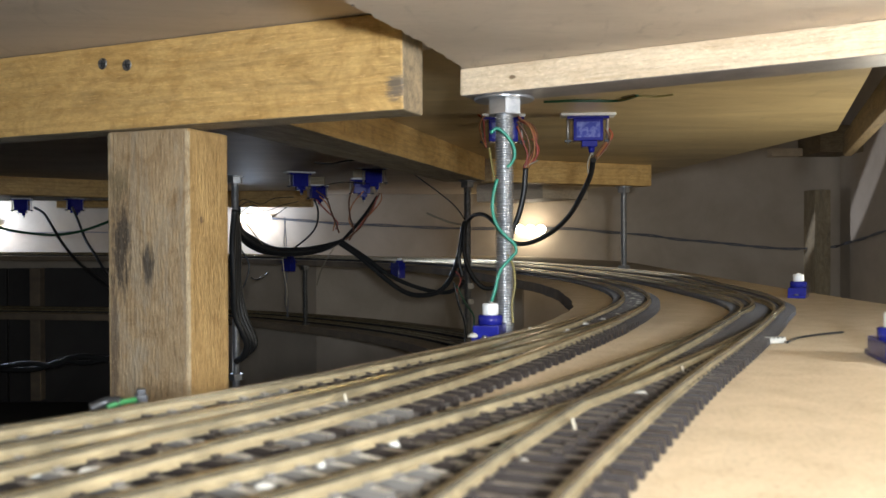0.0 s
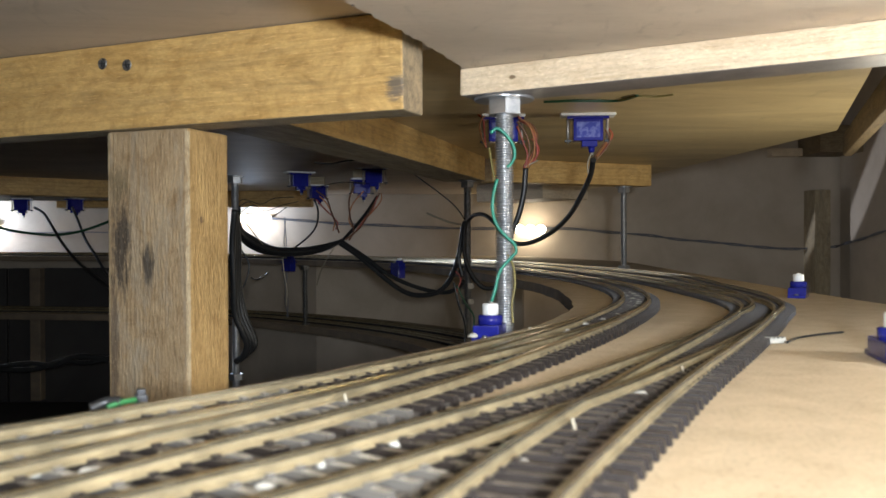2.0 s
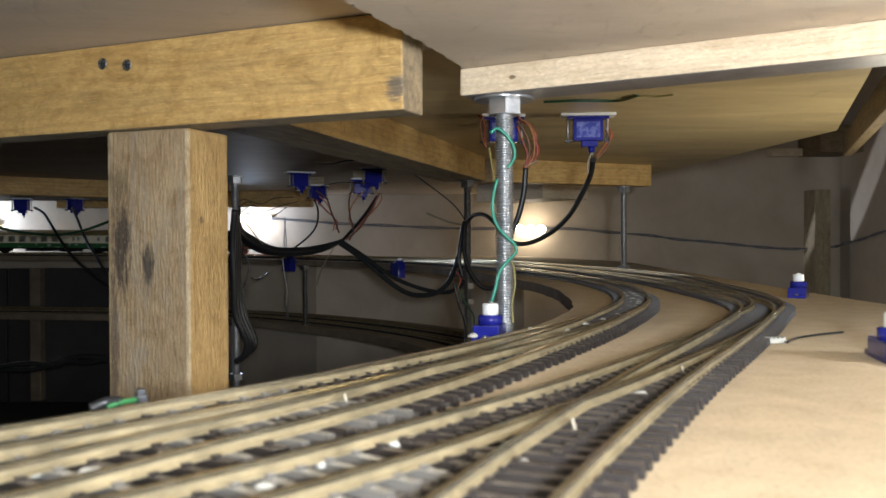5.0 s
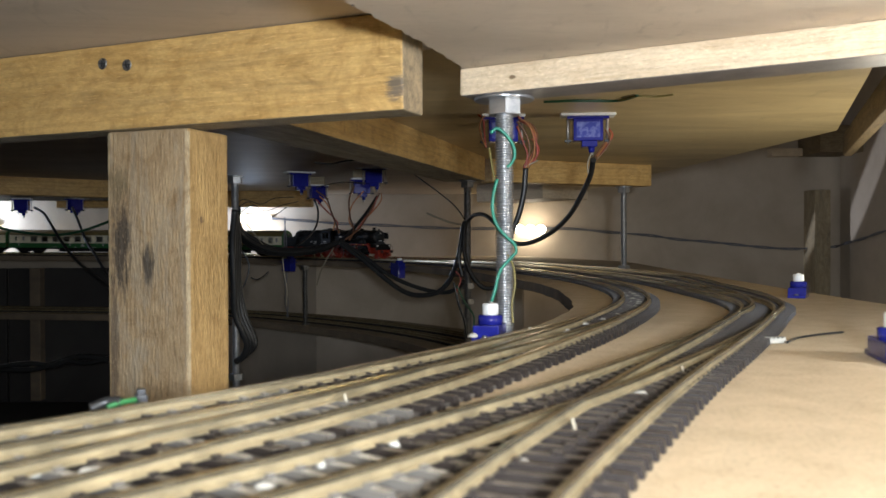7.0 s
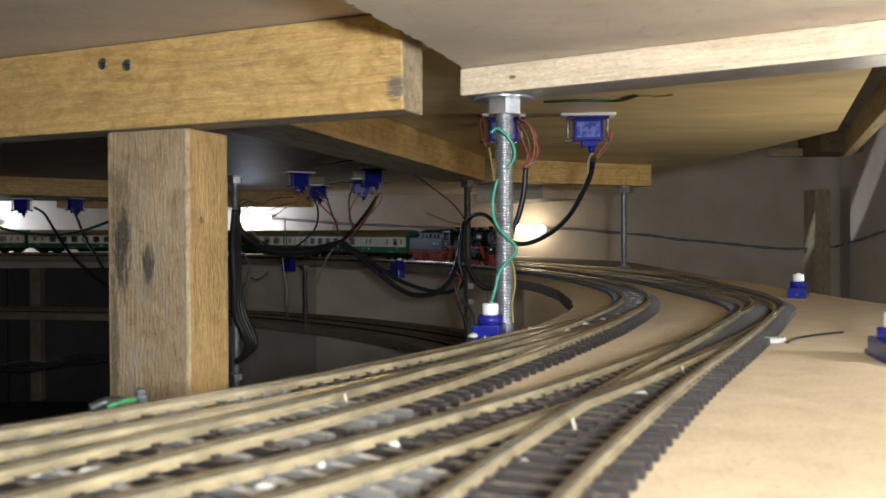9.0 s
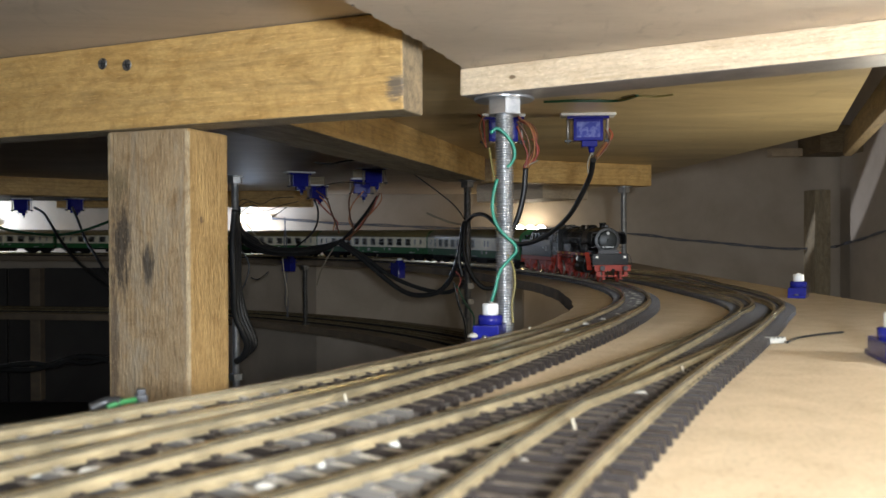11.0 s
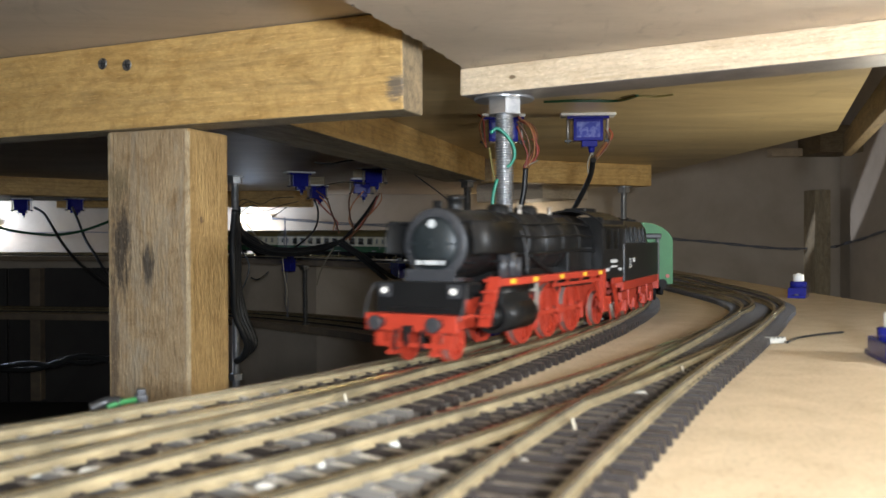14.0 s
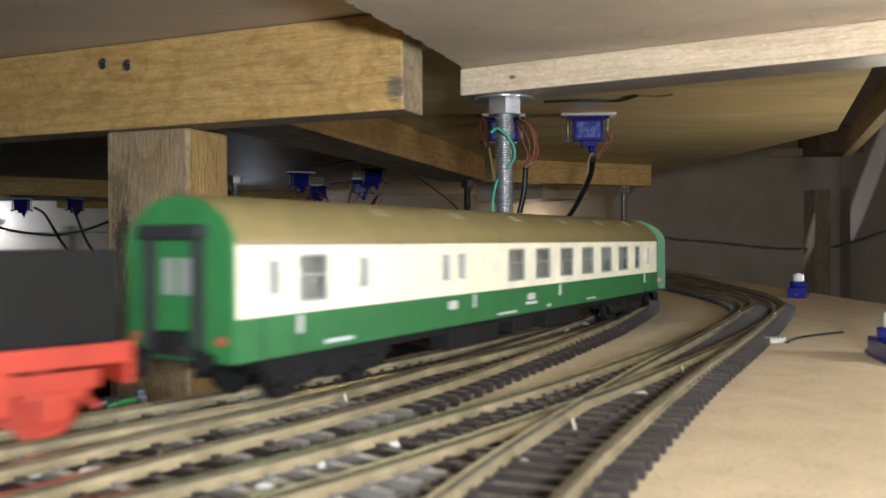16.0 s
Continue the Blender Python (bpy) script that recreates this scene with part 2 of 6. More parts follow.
# ---------- building helpers ----------
def part(name, bm, material, parent=None, label="", smooth=False, at=None):
    me = bpy.data.meshes.new(name)
    bm.to_mesh(me)
    bm.free()
    for mt in (material if isinstance(material, (list, tuple)) else [material]):
        me.materials.append(mt)
    if smooth:
        for f in me.polygons:
            f.use_smooth = True
    ob = new(name, me)
    if parent:
        ob.parent = parent
    if at is not None:
        ob.matrix_basis = at
    if label:
        ob["label"] = label
    return ob


def thing(name, label, category, at=None, group=""):
    ob = new(name)
    ob.empty_display_size = 0.01
    if at is not None:
        ob.matrix_basis = at
    return tagged(ob, label, category, group)


def box(bm, c, s, mat=0, bev=0.0, m=None):
    """A box with centre c and size s; bev rounds its edges."""
    r = bmesh.ops.create_cube(bm, size=1)
    vs = r["verts"]
    bmesh.ops.scale(bm, vec=s, verts=vs)
    fs = {f for v in vs for f in v.link_faces}
    for f in fs:
        f.material_index = mat
    if bev:
        es = {e for v in vs for e in v.link_edges}
        o = bmesh.ops.bevel(bm, geom=list(es) + list(vs), offset=bev, segments=2, affect="EDGES", profile=0.6)
        vs = list({v for f in o["faces"] for v in f.verts} | {v for v in vs if v.is_valid})
        for f in o["faces"]:
            f.material_index = mat
    bmesh.ops.translate(bm, vec=c, verts=vs)
    if m is not None:
        bmesh.ops.transform(bm, matrix=m, verts=vs)
    return vs


def rod(bm, a, b, r1, r2=None, n=16, mat=0, caps=True):
    """A round bar from a to b."""
    a, b = Vector(a), Vector(b)
    d = b - a
    o = bmesh.ops.create_cone(bm, cap_ends=caps, segments=n, radius1=r1, radius2=r1 if r2 is None else r2, depth=d.length)
    m = Matrix.Translation((a + b) / 2) @ d.to_track_quat("Z", "Y").to_matrix().to_4x4()
    bmesh.ops.transform(bm, matrix=m, verts=o["verts"])
    for f in {f for v in o["verts"] for f in v.link_faces}:
        f.material_index = mat
        f.smooth = len(f.verts) == 4
    return o["verts"]


def lathe(bm, profile, axis_at, direction, n=20, mat=0):
    """Turns (radius, height) pairs about an axis."""
    q = Vector(direction).to_track_quat("Z", "Y").to_matrix().to_4x4()
    m = Matrix.Translation(axis_at) @ q
    rings = []
    for r, h in profile:
        rings.append([bm.verts.new(m @ Vector((r * math.cos(2 * math.pi * k / n), r * math.sin(2 * math.pi * k / n), h))) for k in range(n)])
    for a, b in zip(rings, rings[1:]):
        for k in range(n):
            f = bm.faces.new((a[k], a[(k + 1) % n], b[(k + 1) % n], b[k]))
            f.smooth, f.material_index = True, mat
    for ring, flip in ((rings[0], True), (rings[-1], False)):
        f = bm.faces.new(ring[::-1] if flip else ring)
        f.material_index = mat


def spline(pts, step=12):
    """Catmull-Rom points through pts."""
    p = [Vector(q) for q in pts]
    p = [2 * p[0] - p[1]] + p + [2 * p[-1] - p[-2]]
    out = []
    for i in range(1, len(p) - 2):
        for k in range(step):
            t = k / step
            out.append(0.5 * (2 * p[i] + (p[i + 1] - p[i - 1]) * t + (2 * p[i - 1] - 5 * p[i] + 4 * p[i + 1] - p[i + 2]) * t * t
                              + (3 * p[i] - p[i - 1] - 3 * p[i + 1] + p[i + 2]) * t ** 3))
    return out + [p[-2]]


def tube(bm, pts, r, n=7, mat=0, step=10):
    """A cable through pts."""
    q = spline(pts, step)
    rings, up = [], Vector((0.31, 0.17, 0.93))
    for i, c in enumerate(q):
        t = (q[min(i + 1, len(q) - 1)] - q[max(i - 1, 0)]).normalized()
        u = (up - t * up.dot(t))
        if u.length < 1e-4:
            u = t.orthogonal()
        u.normalize()
        up = u
        w = t.cross(u)
        rings.append([bm.verts.new(c + r * (math.cos(2 * math.pi * k / n) * u + math.sin(2 * math.pi * k / n) * w)) for k in range(n)])
    for a, b in zip(rings, rings[1:]):
        for k in range(n):
            f = bm.faces.new((a[k], a[(k + 1) % n], b[(k + 1) % n], b[k]))
            f.smooth, f.material_index = True, mat
    bm.faces.new(rings[0][::-1]).material_index = mat
    bm.faces.new(rings[-1]).material_index = mat


def extrude_outline(bm, outline, z0, z1, top=0, bottom=0, side=0):
    """A slab with the given plan."""
    lo = [bm.verts.new((x, y, z0)) for x, y in outline]
    hi = [bm.verts.new((x, y, z1)) for x, y in outline]
    bm.faces.new(hi).material_index = top
    bm.faces.new(lo[::-1]).material_index = bottom
    for k in range(len(lo)):
        j = (k + 1) % len(lo)
        bm.faces.new((lo[k], lo[j], hi[j], hi[k])).material_index = side
    bmesh.ops.recalc_face_normals(bm, faces=bm.faces[:])


# ---------- the line of the train's track ----------
KNOTS = [-0.15, 0.005, 0.161, 0.316, 0.471, 0.626, 0.782, 0.937, 1.092, 1.247, 1.403, 1.558, 1.713, 1.868, 1.98]
BENDS = [1.805, 1.278, 0.74, 1.471, 1.495, 1.091, 0.637, 0.775, 1.284, 1.126, 0.543, 1.207, 1.863, 1.265, 0.0]
RAIL_TOP, GAUGE = 0.0055, 0.0165
DS = 0.005
LINE_S = np.arange(-0.9, 4.8, DS)


def line_make():
    k = np.where((LINE_S < -0.15) | (LINE_S > 1.98), 0.0, np.interp(LINE_S, KNOTS, BENDS))
    a = np.cumsum(k) * DS
    i0 = int(np.argmin(np.abs(LINE_S)))
    a = 0.6616 - (a - a[i0])
    x, y = np.cumsum(np.sin(a)) * DS, np.cumsum(np.cos(a)) * DS
    q = np.clip(LINE_S - 0.45, 0, 1.9)
    return x - x[i0] - 0.0422, y - y[i0] + 0.2102, 0.0102 * q * q / (q + 0.15), a


LINE_X, LINE_Y, LINE_Z, LINE_A = line_make()


def on_line(s, off=0.0):
    """Place on the line, off metres to its right, and its heading."""
    x, y, z, a = (float(np.interp(s, LINE_S, v)) for v in (LINE_X, LINE_Y, LINE_Z, LINE_A))
    return Vector((x + off * math.cos(a), y - off * math.sin(a), z)), a

# ---------- the large structure ----------
def setting(name, bm, material, label, category, smooth=False):
    return tagged(part(name, bm, material, None, "", smooth), label, category, "", "structure")


def ribbon(bm, stations, thick):
    """A board along stations of (left, right) edge places."""
    rows = []
    for a, b in stations:
        rows.append([bm.verts.new(v) for v in (a, b, b - Vector((0, 0, thick)), a - Vector((0, 0, thick)))])
    for p, q in zip(rows, rows[1:]):
        for k in range(4):
            f = bm.faces.new((p[k], p[(k + 1) % 4], q[(k + 1) % 4], q[k]))
            f.material_index = 0 if k in (0, 2) else 1
    bm.faces.new(rows[0]).material_index = 1
    bm.faces.new(rows[-1][::-1]).material_index = 1
    bmesh.ops.recalc_face_normals(bm, faces=bm.faces[:])


WALL_Y, WALL_X = 1.86, 0.868


def left_off(s):
    return -float(np.interp(s, [-0.9, 0.1, 0.22, 0.45, 0.8, 1.2, 4], [0.034, 0.034, 0.03, 0.046, 0.05, 0.035, 0.035]))


def track_board():
    bm = bmesh.new()
    st = []
    for s in [-0.88 + 0.01 * i for i in range(480)]:
        a, h = on_line(s, left_off(s))
        near = Vector((float(np.interp(s, [0.95, 1.2, 1.45, 4], [0.283, 0.30, 0.15, -2.4])), float(np.interp(s, [-0.9, -0.15, 0.35, 0.95, 1.2, 1.45], [-0.75, -0.1, 0.45, 0.98, 1.4, 1.855])), a.z))
        if s > 1.42:
            near = near.lerp(on_line(s, 0.128)[0], min(1.0, (s - 1.42) / 0.15))
        wob = 0.0008 * math.sin(23 * s) + 0.0005 * math.sin(61 * s) + 0.0005 * math.sin(143 * s + 1)
        st.append((a + Vector((wob, 0, 0)), near))
    # added panel that keeps the bulbs' light off the lower level
    light_stop = [(b - Vector((0, 0, 0.0095)), b + Vector((0.004, 0.004, -0.0095))) for s, (a, b) in zip(np.arange(-0.88, 3.92, 0.01), st) if 1.42 < s < 2.6]
    ribbon(bm, st, 0.009)
    panel = bmesh.new()
    ribbon(panel, light_stop[::3], 0.285)
    setting("skirt_panel", panel, [WALL_PAINT, WALL_PAINT], "dull brown panel added behind the far tracks to stop bulb light", "panel")
    ob = setting("track_board", bm, [BOARD, BOARD_EDGE], "pale brown hardboard track base with a sawn inner edge", "track board")
    return ob


def lower_board():
    bm = bmesh.new()
    st = []
    for s in [0.3 + 0.03 * i for i in range(110)]:
        a, b = on_line(s, left_off(s) - 0.012)[0], on_line(s, 0.12)[0]
        st.append((a - Vector((0, 0, 0.112)), b - Vector((0, 0, 0.112))))
    ribbon(bm, st, 0.012)
    return setting("lower_track_board", bm, [BOARD, BOARD_EDGE], "lower level wooden track base in shadow", "track board")


track_board()
lower_board()

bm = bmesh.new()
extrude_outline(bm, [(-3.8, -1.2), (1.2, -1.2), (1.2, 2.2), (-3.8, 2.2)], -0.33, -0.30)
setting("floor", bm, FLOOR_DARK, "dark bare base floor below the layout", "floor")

bm = bmesh.new()
box(bm, (-1.46, WALL_Y + 0.03, 0.1), (4.72, 0.06, 0.86))
setting("wall_north", bm, WALL_PAINT, "rough off-white painted wall behind the tracks", "wall")
bm = bmesh.new()
box(bm, (WALL_X + 0.03, 0.35, 0.1), (0.06, 3.0, 0.86))
setting("wall_east", bm, WALL_PAINT, "rough off-white painted side wall", "wall")
bm = bmesh.new()
box(bm, (-3.83, 0.4, 0.1), (0.06, 3.2, 0.86))
setting("wall_west", bm, WALL_PAINT, "off-white painted far side wall", "wall")
bm = bmesh.new()
box(bm, (-1.46, -1.2, 0.1), (4.72, 0.06, 0.86))
setting("wall_south", bm, WALL_PAINT, "off-white painted wall behind the camera", "wall")
bm = bmesh.new()
box(bm, (-1.46, 0.33, 0.545), (4.8, 3.2, 0.03))
setting("ceiling_room", bm, WALL_PAINT, "plain pale room ceiling above the layout", "ceiling")

CEIL = 0.140
bm = bmesh.new()
extrude_outline(bm, [(-3.7, -0.5), (0.0, -0.5), (0.0, 0.43), (-0.125, 0.54), (0.03, 1.02), (0.06, 1.79), (-3.7, 1.79)], CEIL, CEIL + 0.009)
setting("ceiling_left", bm, PLY_PALE, "pale plywood underside of the upper baseboard", "ceiling")
bm = bmesh.new()
extrude_outline(bm, [(0.0015, -0.5), (0.20, -0.5), (0.20, 0.37), (0.2575, 0.514), (0.357, 0.768), (0.314, 1.30), (0.27, 1.79), (0.0615, 1.79), (0.0315, 1.02), (-0.1235, 0.5405), (0.0015, 0.4305)], CEIL, CEIL + 0.009)
setting("ceiling_right", bm, PLY_YELLOW, "yellowish plywood underside of the upper baseboard", "ceiling")

# the lower curved board that hangs over the tracks
bm = bmesh.new()
ARC = [(-0.075, 0.12), (-0.052, 0.22), (-0.033, 0.285), (-0.0294, 0.2956), (-0.018, 0.323), (-0.010, 0.343), (0.0, 0.37), (0.008, 0.395), (0.018, 0.44)]
arc = [(v.x, v.y) for v in spline([(x, y, 0) for x, y in ARC], 6)]
arc = [(x + 0.0007 * math.sin(i * 2.3) + 0.0004 * math.sin(i * 5.1), y) for i, (x, y) in enumerate(arc)]
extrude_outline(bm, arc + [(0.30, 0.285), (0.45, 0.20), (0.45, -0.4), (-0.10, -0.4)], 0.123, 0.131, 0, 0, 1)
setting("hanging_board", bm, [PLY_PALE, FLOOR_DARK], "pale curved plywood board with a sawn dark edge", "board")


def timber(name, a, b, width, height, material, label, up=(0, 0, 1), bev=0.0012, wob=0.0, faces=None):
    """A beam from a to b; its grain runs along it."""
    a, b = Vector(a), Vector(b)
    d = b - a
    x = d.normalized()
    y = Vector(up).cross(x).normalized()
    z = x.cross(y)
    m = Matrix((x, y, z)).transposed().to_4x4()
    m.translation = (a + b) / 2
    bm = bmesh.new()
    box(bm, (0, 0, 0), (d.length, width, height), 0, bev)
    for v in bm.verts:
        v.co += wob * Vector((noise.noise(v.co * 90), noise.noise(v.co * 90 + Vector((5, 0, 0))), noise.noise(v.co * 90 + Vector((0, 9, 0)))))
    if faces:
        bm.normal_update()
        for f in bm.faces:
            for k, d in faces:
                if f.normal.dot(Vector(d)) > 0.85:
                    f.material_index = k
    ob = part(name, bm, material, None, "", False, m)
    return tagged(ob, label, "timber")


# big beam and the post under it: both square to direction U (left and away)
U, V = Vector((-0.924, 0.383, 0)), Vector((0.383, 0.924, 0))
F0 = Vector((-0.1215, 0.403, 0))          # a point on the beam's front face
BEAM_LOW, BEAM_H, BEAM_W = 0.0975, 0.0425, 0.021
e1 = F0 - U * 0.1135
e2 = F0 + U * 0.9
mid = Vector((0, 0, BEAM_LOW + BEAM_H / 2)) + V * BEAM_W / 2
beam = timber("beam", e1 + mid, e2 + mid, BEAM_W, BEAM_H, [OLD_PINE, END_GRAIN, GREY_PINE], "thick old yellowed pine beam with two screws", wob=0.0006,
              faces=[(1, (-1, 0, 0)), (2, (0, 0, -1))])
post_c = Vector((-0.1235, 0.4105, 0)) + U * 0.025 + V * 0.016
timber("post", post_c + Vector((0, 0, -0.30)), post_c + Vector((0, 0, BEAM_LOW)), 0.032, 0.050, [POST_PINE, POST_SIDE, PALE_EDGE],
       "rough weathered square wooden post with dark stains", up=U, bev=0.0017, wob=0.0007, faces=[(1, (0, 0, -1)), (2, (0, -0.707, -0.707)), (2, (0, -0.707, 0.707))])
# plank under the hanging board
p1, p2 = Vector((0.0083, 0.400, 0)), Vector((0.1635, 0.313, 0))
pd = (p2 - p1).normalized()
pn = Vector((-pd.y, pd.x, 0))
pm = Vector((0, 0, 0.1165)) + pn * 0.0125
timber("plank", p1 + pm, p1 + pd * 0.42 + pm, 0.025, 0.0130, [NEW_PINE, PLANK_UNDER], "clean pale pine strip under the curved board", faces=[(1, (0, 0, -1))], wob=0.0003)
# middle beam and cross beam with the hanging rods
md = Vector((0.28, 0.96, 0)).normalized()
m1 = Vector((0.026, 1.005, 0.126))
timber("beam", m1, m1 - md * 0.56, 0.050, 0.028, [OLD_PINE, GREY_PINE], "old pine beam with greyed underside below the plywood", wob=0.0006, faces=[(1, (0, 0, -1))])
timber("beam", (0.053, 1.022, 0.126), (0.267, 1.124, 0.126), 0.030, 0.028, OLD_PINE, "short weathered pine beam held by a threaded rod", wob=0.0006)
timber("beam", (-1.1, 0.90, 0.1265), (-0.50, 1.40, 0.1265), 0.034, 0.027, OLD_PINE, "old pine beam under the plywood in shadow", wob=0.0004)
timber("plank", (0.100, 1.52, 0.1245), (0.200, 1.38, 0.1245), 0.10, 0.031, NEW_PINE, "pale plywood offcut lit from the lamp below")
timber("beam", (-0.75, 1.66, 0.1245), (-0.255, 1.66, 0.1245), 0.03, 0.031, OLD_PINE, "dim pine batten over the far tracks")
timber("beam", (0.2165, 0.372, 0.1295), (0.3775, 0.790, 0.1295), 0.008, 0.021, DARK_PINE, "dark pine beam along the board's outer edge")
timber("beam", (0.777, 1.80, 0.2485), (0.866, 1.80, 0.2485), 0.11, 0.055, DARK_PINE, "dark pine block in the corner under the upper level")
timber("batten", (0.71, 1.843, 0.2295), (0.7765, 1.843, 0.2295), 0.03, 0.017, NEW_PINE, "pale strip of wood fixed along the wall")
timber("batten", (0.8095, 1.842, -0.28), (0.8095, 1.842, 0.147), 0.034, 0.071, GREY_PINE, "short upright wooden batten against the wall", up=(0, 1, 0))

timber("batten", (-0.855, 1.784, -0.29), (-0.855, 1.784, -0.012), 0.022, 0.022, BOARD_EDGE, "thin upright batten in the dark", up=(0, 1, 0))
# dark boards added in place of the shade below the far tracks
dark_boards = thing("backing_panel", "dark boards added for the shade below the far tracks", "panel", pose(-1.15, 1.80, -0.30))
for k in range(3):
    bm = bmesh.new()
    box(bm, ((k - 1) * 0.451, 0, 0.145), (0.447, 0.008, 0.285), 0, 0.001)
    part("board", bm, FLOOR_DARK, dark_boards)


# ---------- track ----------
def rail_mesh(bm, pts, off, drop=0.0):
    """A rail beside the centre line pts; profile with foot, web and head."""
    h = RAIL_TOP - drop
    prof = [(-0.0011, 0.0026), (-0.0011, 0.0030), (-0.0004, 0.0034), (-0.0004, h - 0.0011), (-0.00065, h - 0.0009), (-0.0006, h),
            (0.0006, h), (0.00065, h - 0.0009), (0.0004, h - 0.0011), (0.0004, 0.0034), (0.0011, 0.0030), (0.0011, 0.0026)]
    rows = []
    for i, c in enumerate(pts):
        t = (pts[min(i + 1, len(pts) - 1)] - pts[max(i - 1, 0)]).normalized()
        r = Vector((t.y, -t.x, 0)).normalized()
        rows.append([bm.verts.new(c + r * (off + u) + Vector((0, 0, w))) for u, w in prof])
    n = len(prof)
    for a, b in zip(rows, rows[1:]):
        for k in range(n):
            f = bm.faces.new((a[k], a[(k + 1) % n], b[(k + 1) % n], b[k]))
            f.material_index = 0 if 4 <= k <= 6 else 1
    bm.faces.new(rows[0][::-1])
    bm.faces.new(rows[-1])
    bmesh.ops.recalc_face_normals(bm, faces=bm.faces[:])


def sleeper_data(material):
    bm = bmesh.new()
    box(bm, (0, 0, 0.0013), (0.0027, 0.030, 0.0026), 0)
    for v in bm.verts:
        if v.co.z > 0.001:
            v.co.x *= 0.82
            v.co.y *= 0.985
    for sy in (-1, 1):
        for q in (-0.0019, 0.0019):
            box(bm, (0, sy * GAUGE / 2 + q, 0.0029), (0.0016, 0.0012, 0.0008), 0)
    me = bpy.data.meshes.new("sleeper")
    bm.to_mesh(me)
    bm.free()
    me.materials.append(material)
    return me


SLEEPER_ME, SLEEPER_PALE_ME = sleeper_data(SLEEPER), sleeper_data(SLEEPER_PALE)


def resample(pts, step):
    d = [0.0]
    for a, b in zip(pts, pts[1:]):
        d.append(d[-1] + (b - a).length)
    out = []
    for s in np.arange(step / 2, d[-1], step):
        i = min(int(np.searchsorted(d, s)), len(pts) - 1)
        a, b = pts[i - 1], pts[i]
        out.append((a.lerp(b, (s - d[i - 1]) / (d[i] - d[i - 1])), (b - a).normalized()))
    return out


def nearest_gap(c, other):
    """Signed distance of c from another centre line, by its nearest point."""
    return min(((o - c).length, o) for o in other)


def track(label, pts, seed, mates=(), merged=(), lift=0.0, drop=0.0, limit=300, pale=0.0):
    tr = thing("railway_track", label, "railway track", None, "model railway tracks")
    if lift:
        pts = [p + Vector((0, 0, lift)) for p in pts]
    for side in (-1, 1):
        bm = bmesh.new()
        rail_mesh(bm, pts, side * GAUGE / 2, drop)
        part("rail", bm, [RAIL_STEEL, RAIL_SIDE], tr, "")
    bm = bmesh.new()
    bed = []
    for i, c in enumerate(pts):
        t = (pts[min(i + 1, len(pts) - 1)] - pts[max(i - 1, 0)]).normalized()
        r = Vector((t.y, -t.x, 0)).normalized() * 0.0135
        bed.append((c - r + Vector((0, 0, 0.0012 - drop * 2)), c + r + Vector((0, 0, 0.0012 - drop * 2))))
    ribbon(bm, bed, 0.0011 - drop * 2)
    part("track_bed", bm, [TRACK_BED, TRACK_BED], tr, "dark moulded bed between the sleepers")
    rnd = random.Random(seed)
    made = 0
    rest = bmesh.new()
    for c, t in resample(pts, 0.0068):
        r = Vector((t.y, -t.x, 0)).normalized()
        if any(nearest_gap(c, o)[0] < 0.026 for o in merged):
            continue
        ext = 0.0
        for o in mates:
            g, q = nearest_gap(c, o)
            if 0.0008 < g < 0.026:
                ext = (q - c).dot(r)
        z = math.degrees(math.atan2(t.y, t.x)) + rnd.uniform(-1.2, 1.2)
        m = Matrix.Translation(c + r * ext / 2) @ pose(0, 0, 0, 0, 0, z) @ Matrix.Diagonal((1, 1 + abs(ext) / 0.030, 1, 1))
        if made < limit:
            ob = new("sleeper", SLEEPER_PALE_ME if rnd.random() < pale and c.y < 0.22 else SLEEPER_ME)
            ob.parent = tr
            ob.matrix_basis = m
        else:
            box(rest, (0, 0, 0.0013), (0.0025, 0.030, 0.0026), 0, 0, m)
        made += 1
    if made > limit:
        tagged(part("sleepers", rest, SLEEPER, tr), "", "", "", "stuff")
    else:
        rest.free()
    return tr


def flat(pts, step=10):
    return spline([(x, y, 0.0) for x, y in pts], step)


def line_pts(s0, s1, off, step=0.01):
    return [on_line(s, off)[0] for s in np.arange(s0, s1, step)]


T1 = line_pts(-0.30, 2.35, 0.0)
T2 = flat([(-0.13, 0.045), (-0.099, 0.09), (-0.068, 0.132), (-0.048, 0.162), (-0.0305, 0.187), (-0.006, 0.228), (0.015, 0.270), (0.038, 0.318), (0.0655, 0.378), (0.0855, 0.4275)])
T3 = flat([(-0.115, 0.04), (-0.075, 0.082), (-0.034, 0.126), (-0.014, 0.149), (0.008, 0.178), (0.04, 0.2225), (0.093, 0.307), (0.130, 0.372), (0.1515, 0.4145)])
T4 = flat([(-0.046, -0.02), (-0.014, 0.065), (0.0095, 0.127), (0.0355, 0.184), (0.066, 0.246), (0.096, 0.303), (0.128, 0.366), (0.158, 0.428), (0.180, 0.487), (0.1905, 0.545), (0.1945, 0.61)]) + line_pts(0.52, 2.3, 0.053)
T5 = flat([(0.158, 0.4275), (0.187, 0.487), (0.204, 0.545), (0.2165, 0.61), (0.226, 0.70)]) + line_pts(0.66, 2.3, 0.105)
# the offset lines start where the drawn ones end
T4 = [p for i, p in enumerate(T4) if i == 0 or (p - T4[i - 1]).length > 1e-4]
T5 = [p for i, p in enumerate(T5) if i == 0 or (p - T5[i - 1]).length > 1e-4]
T1S = T1[::2]
track("curved main track with nickel rails on dark sleepers", T1, 1, mates=[T2], pale=0.8)
track("outer curved track with dusty dark sleepers", T4, 4, mates=[T3, T5], limit=280)
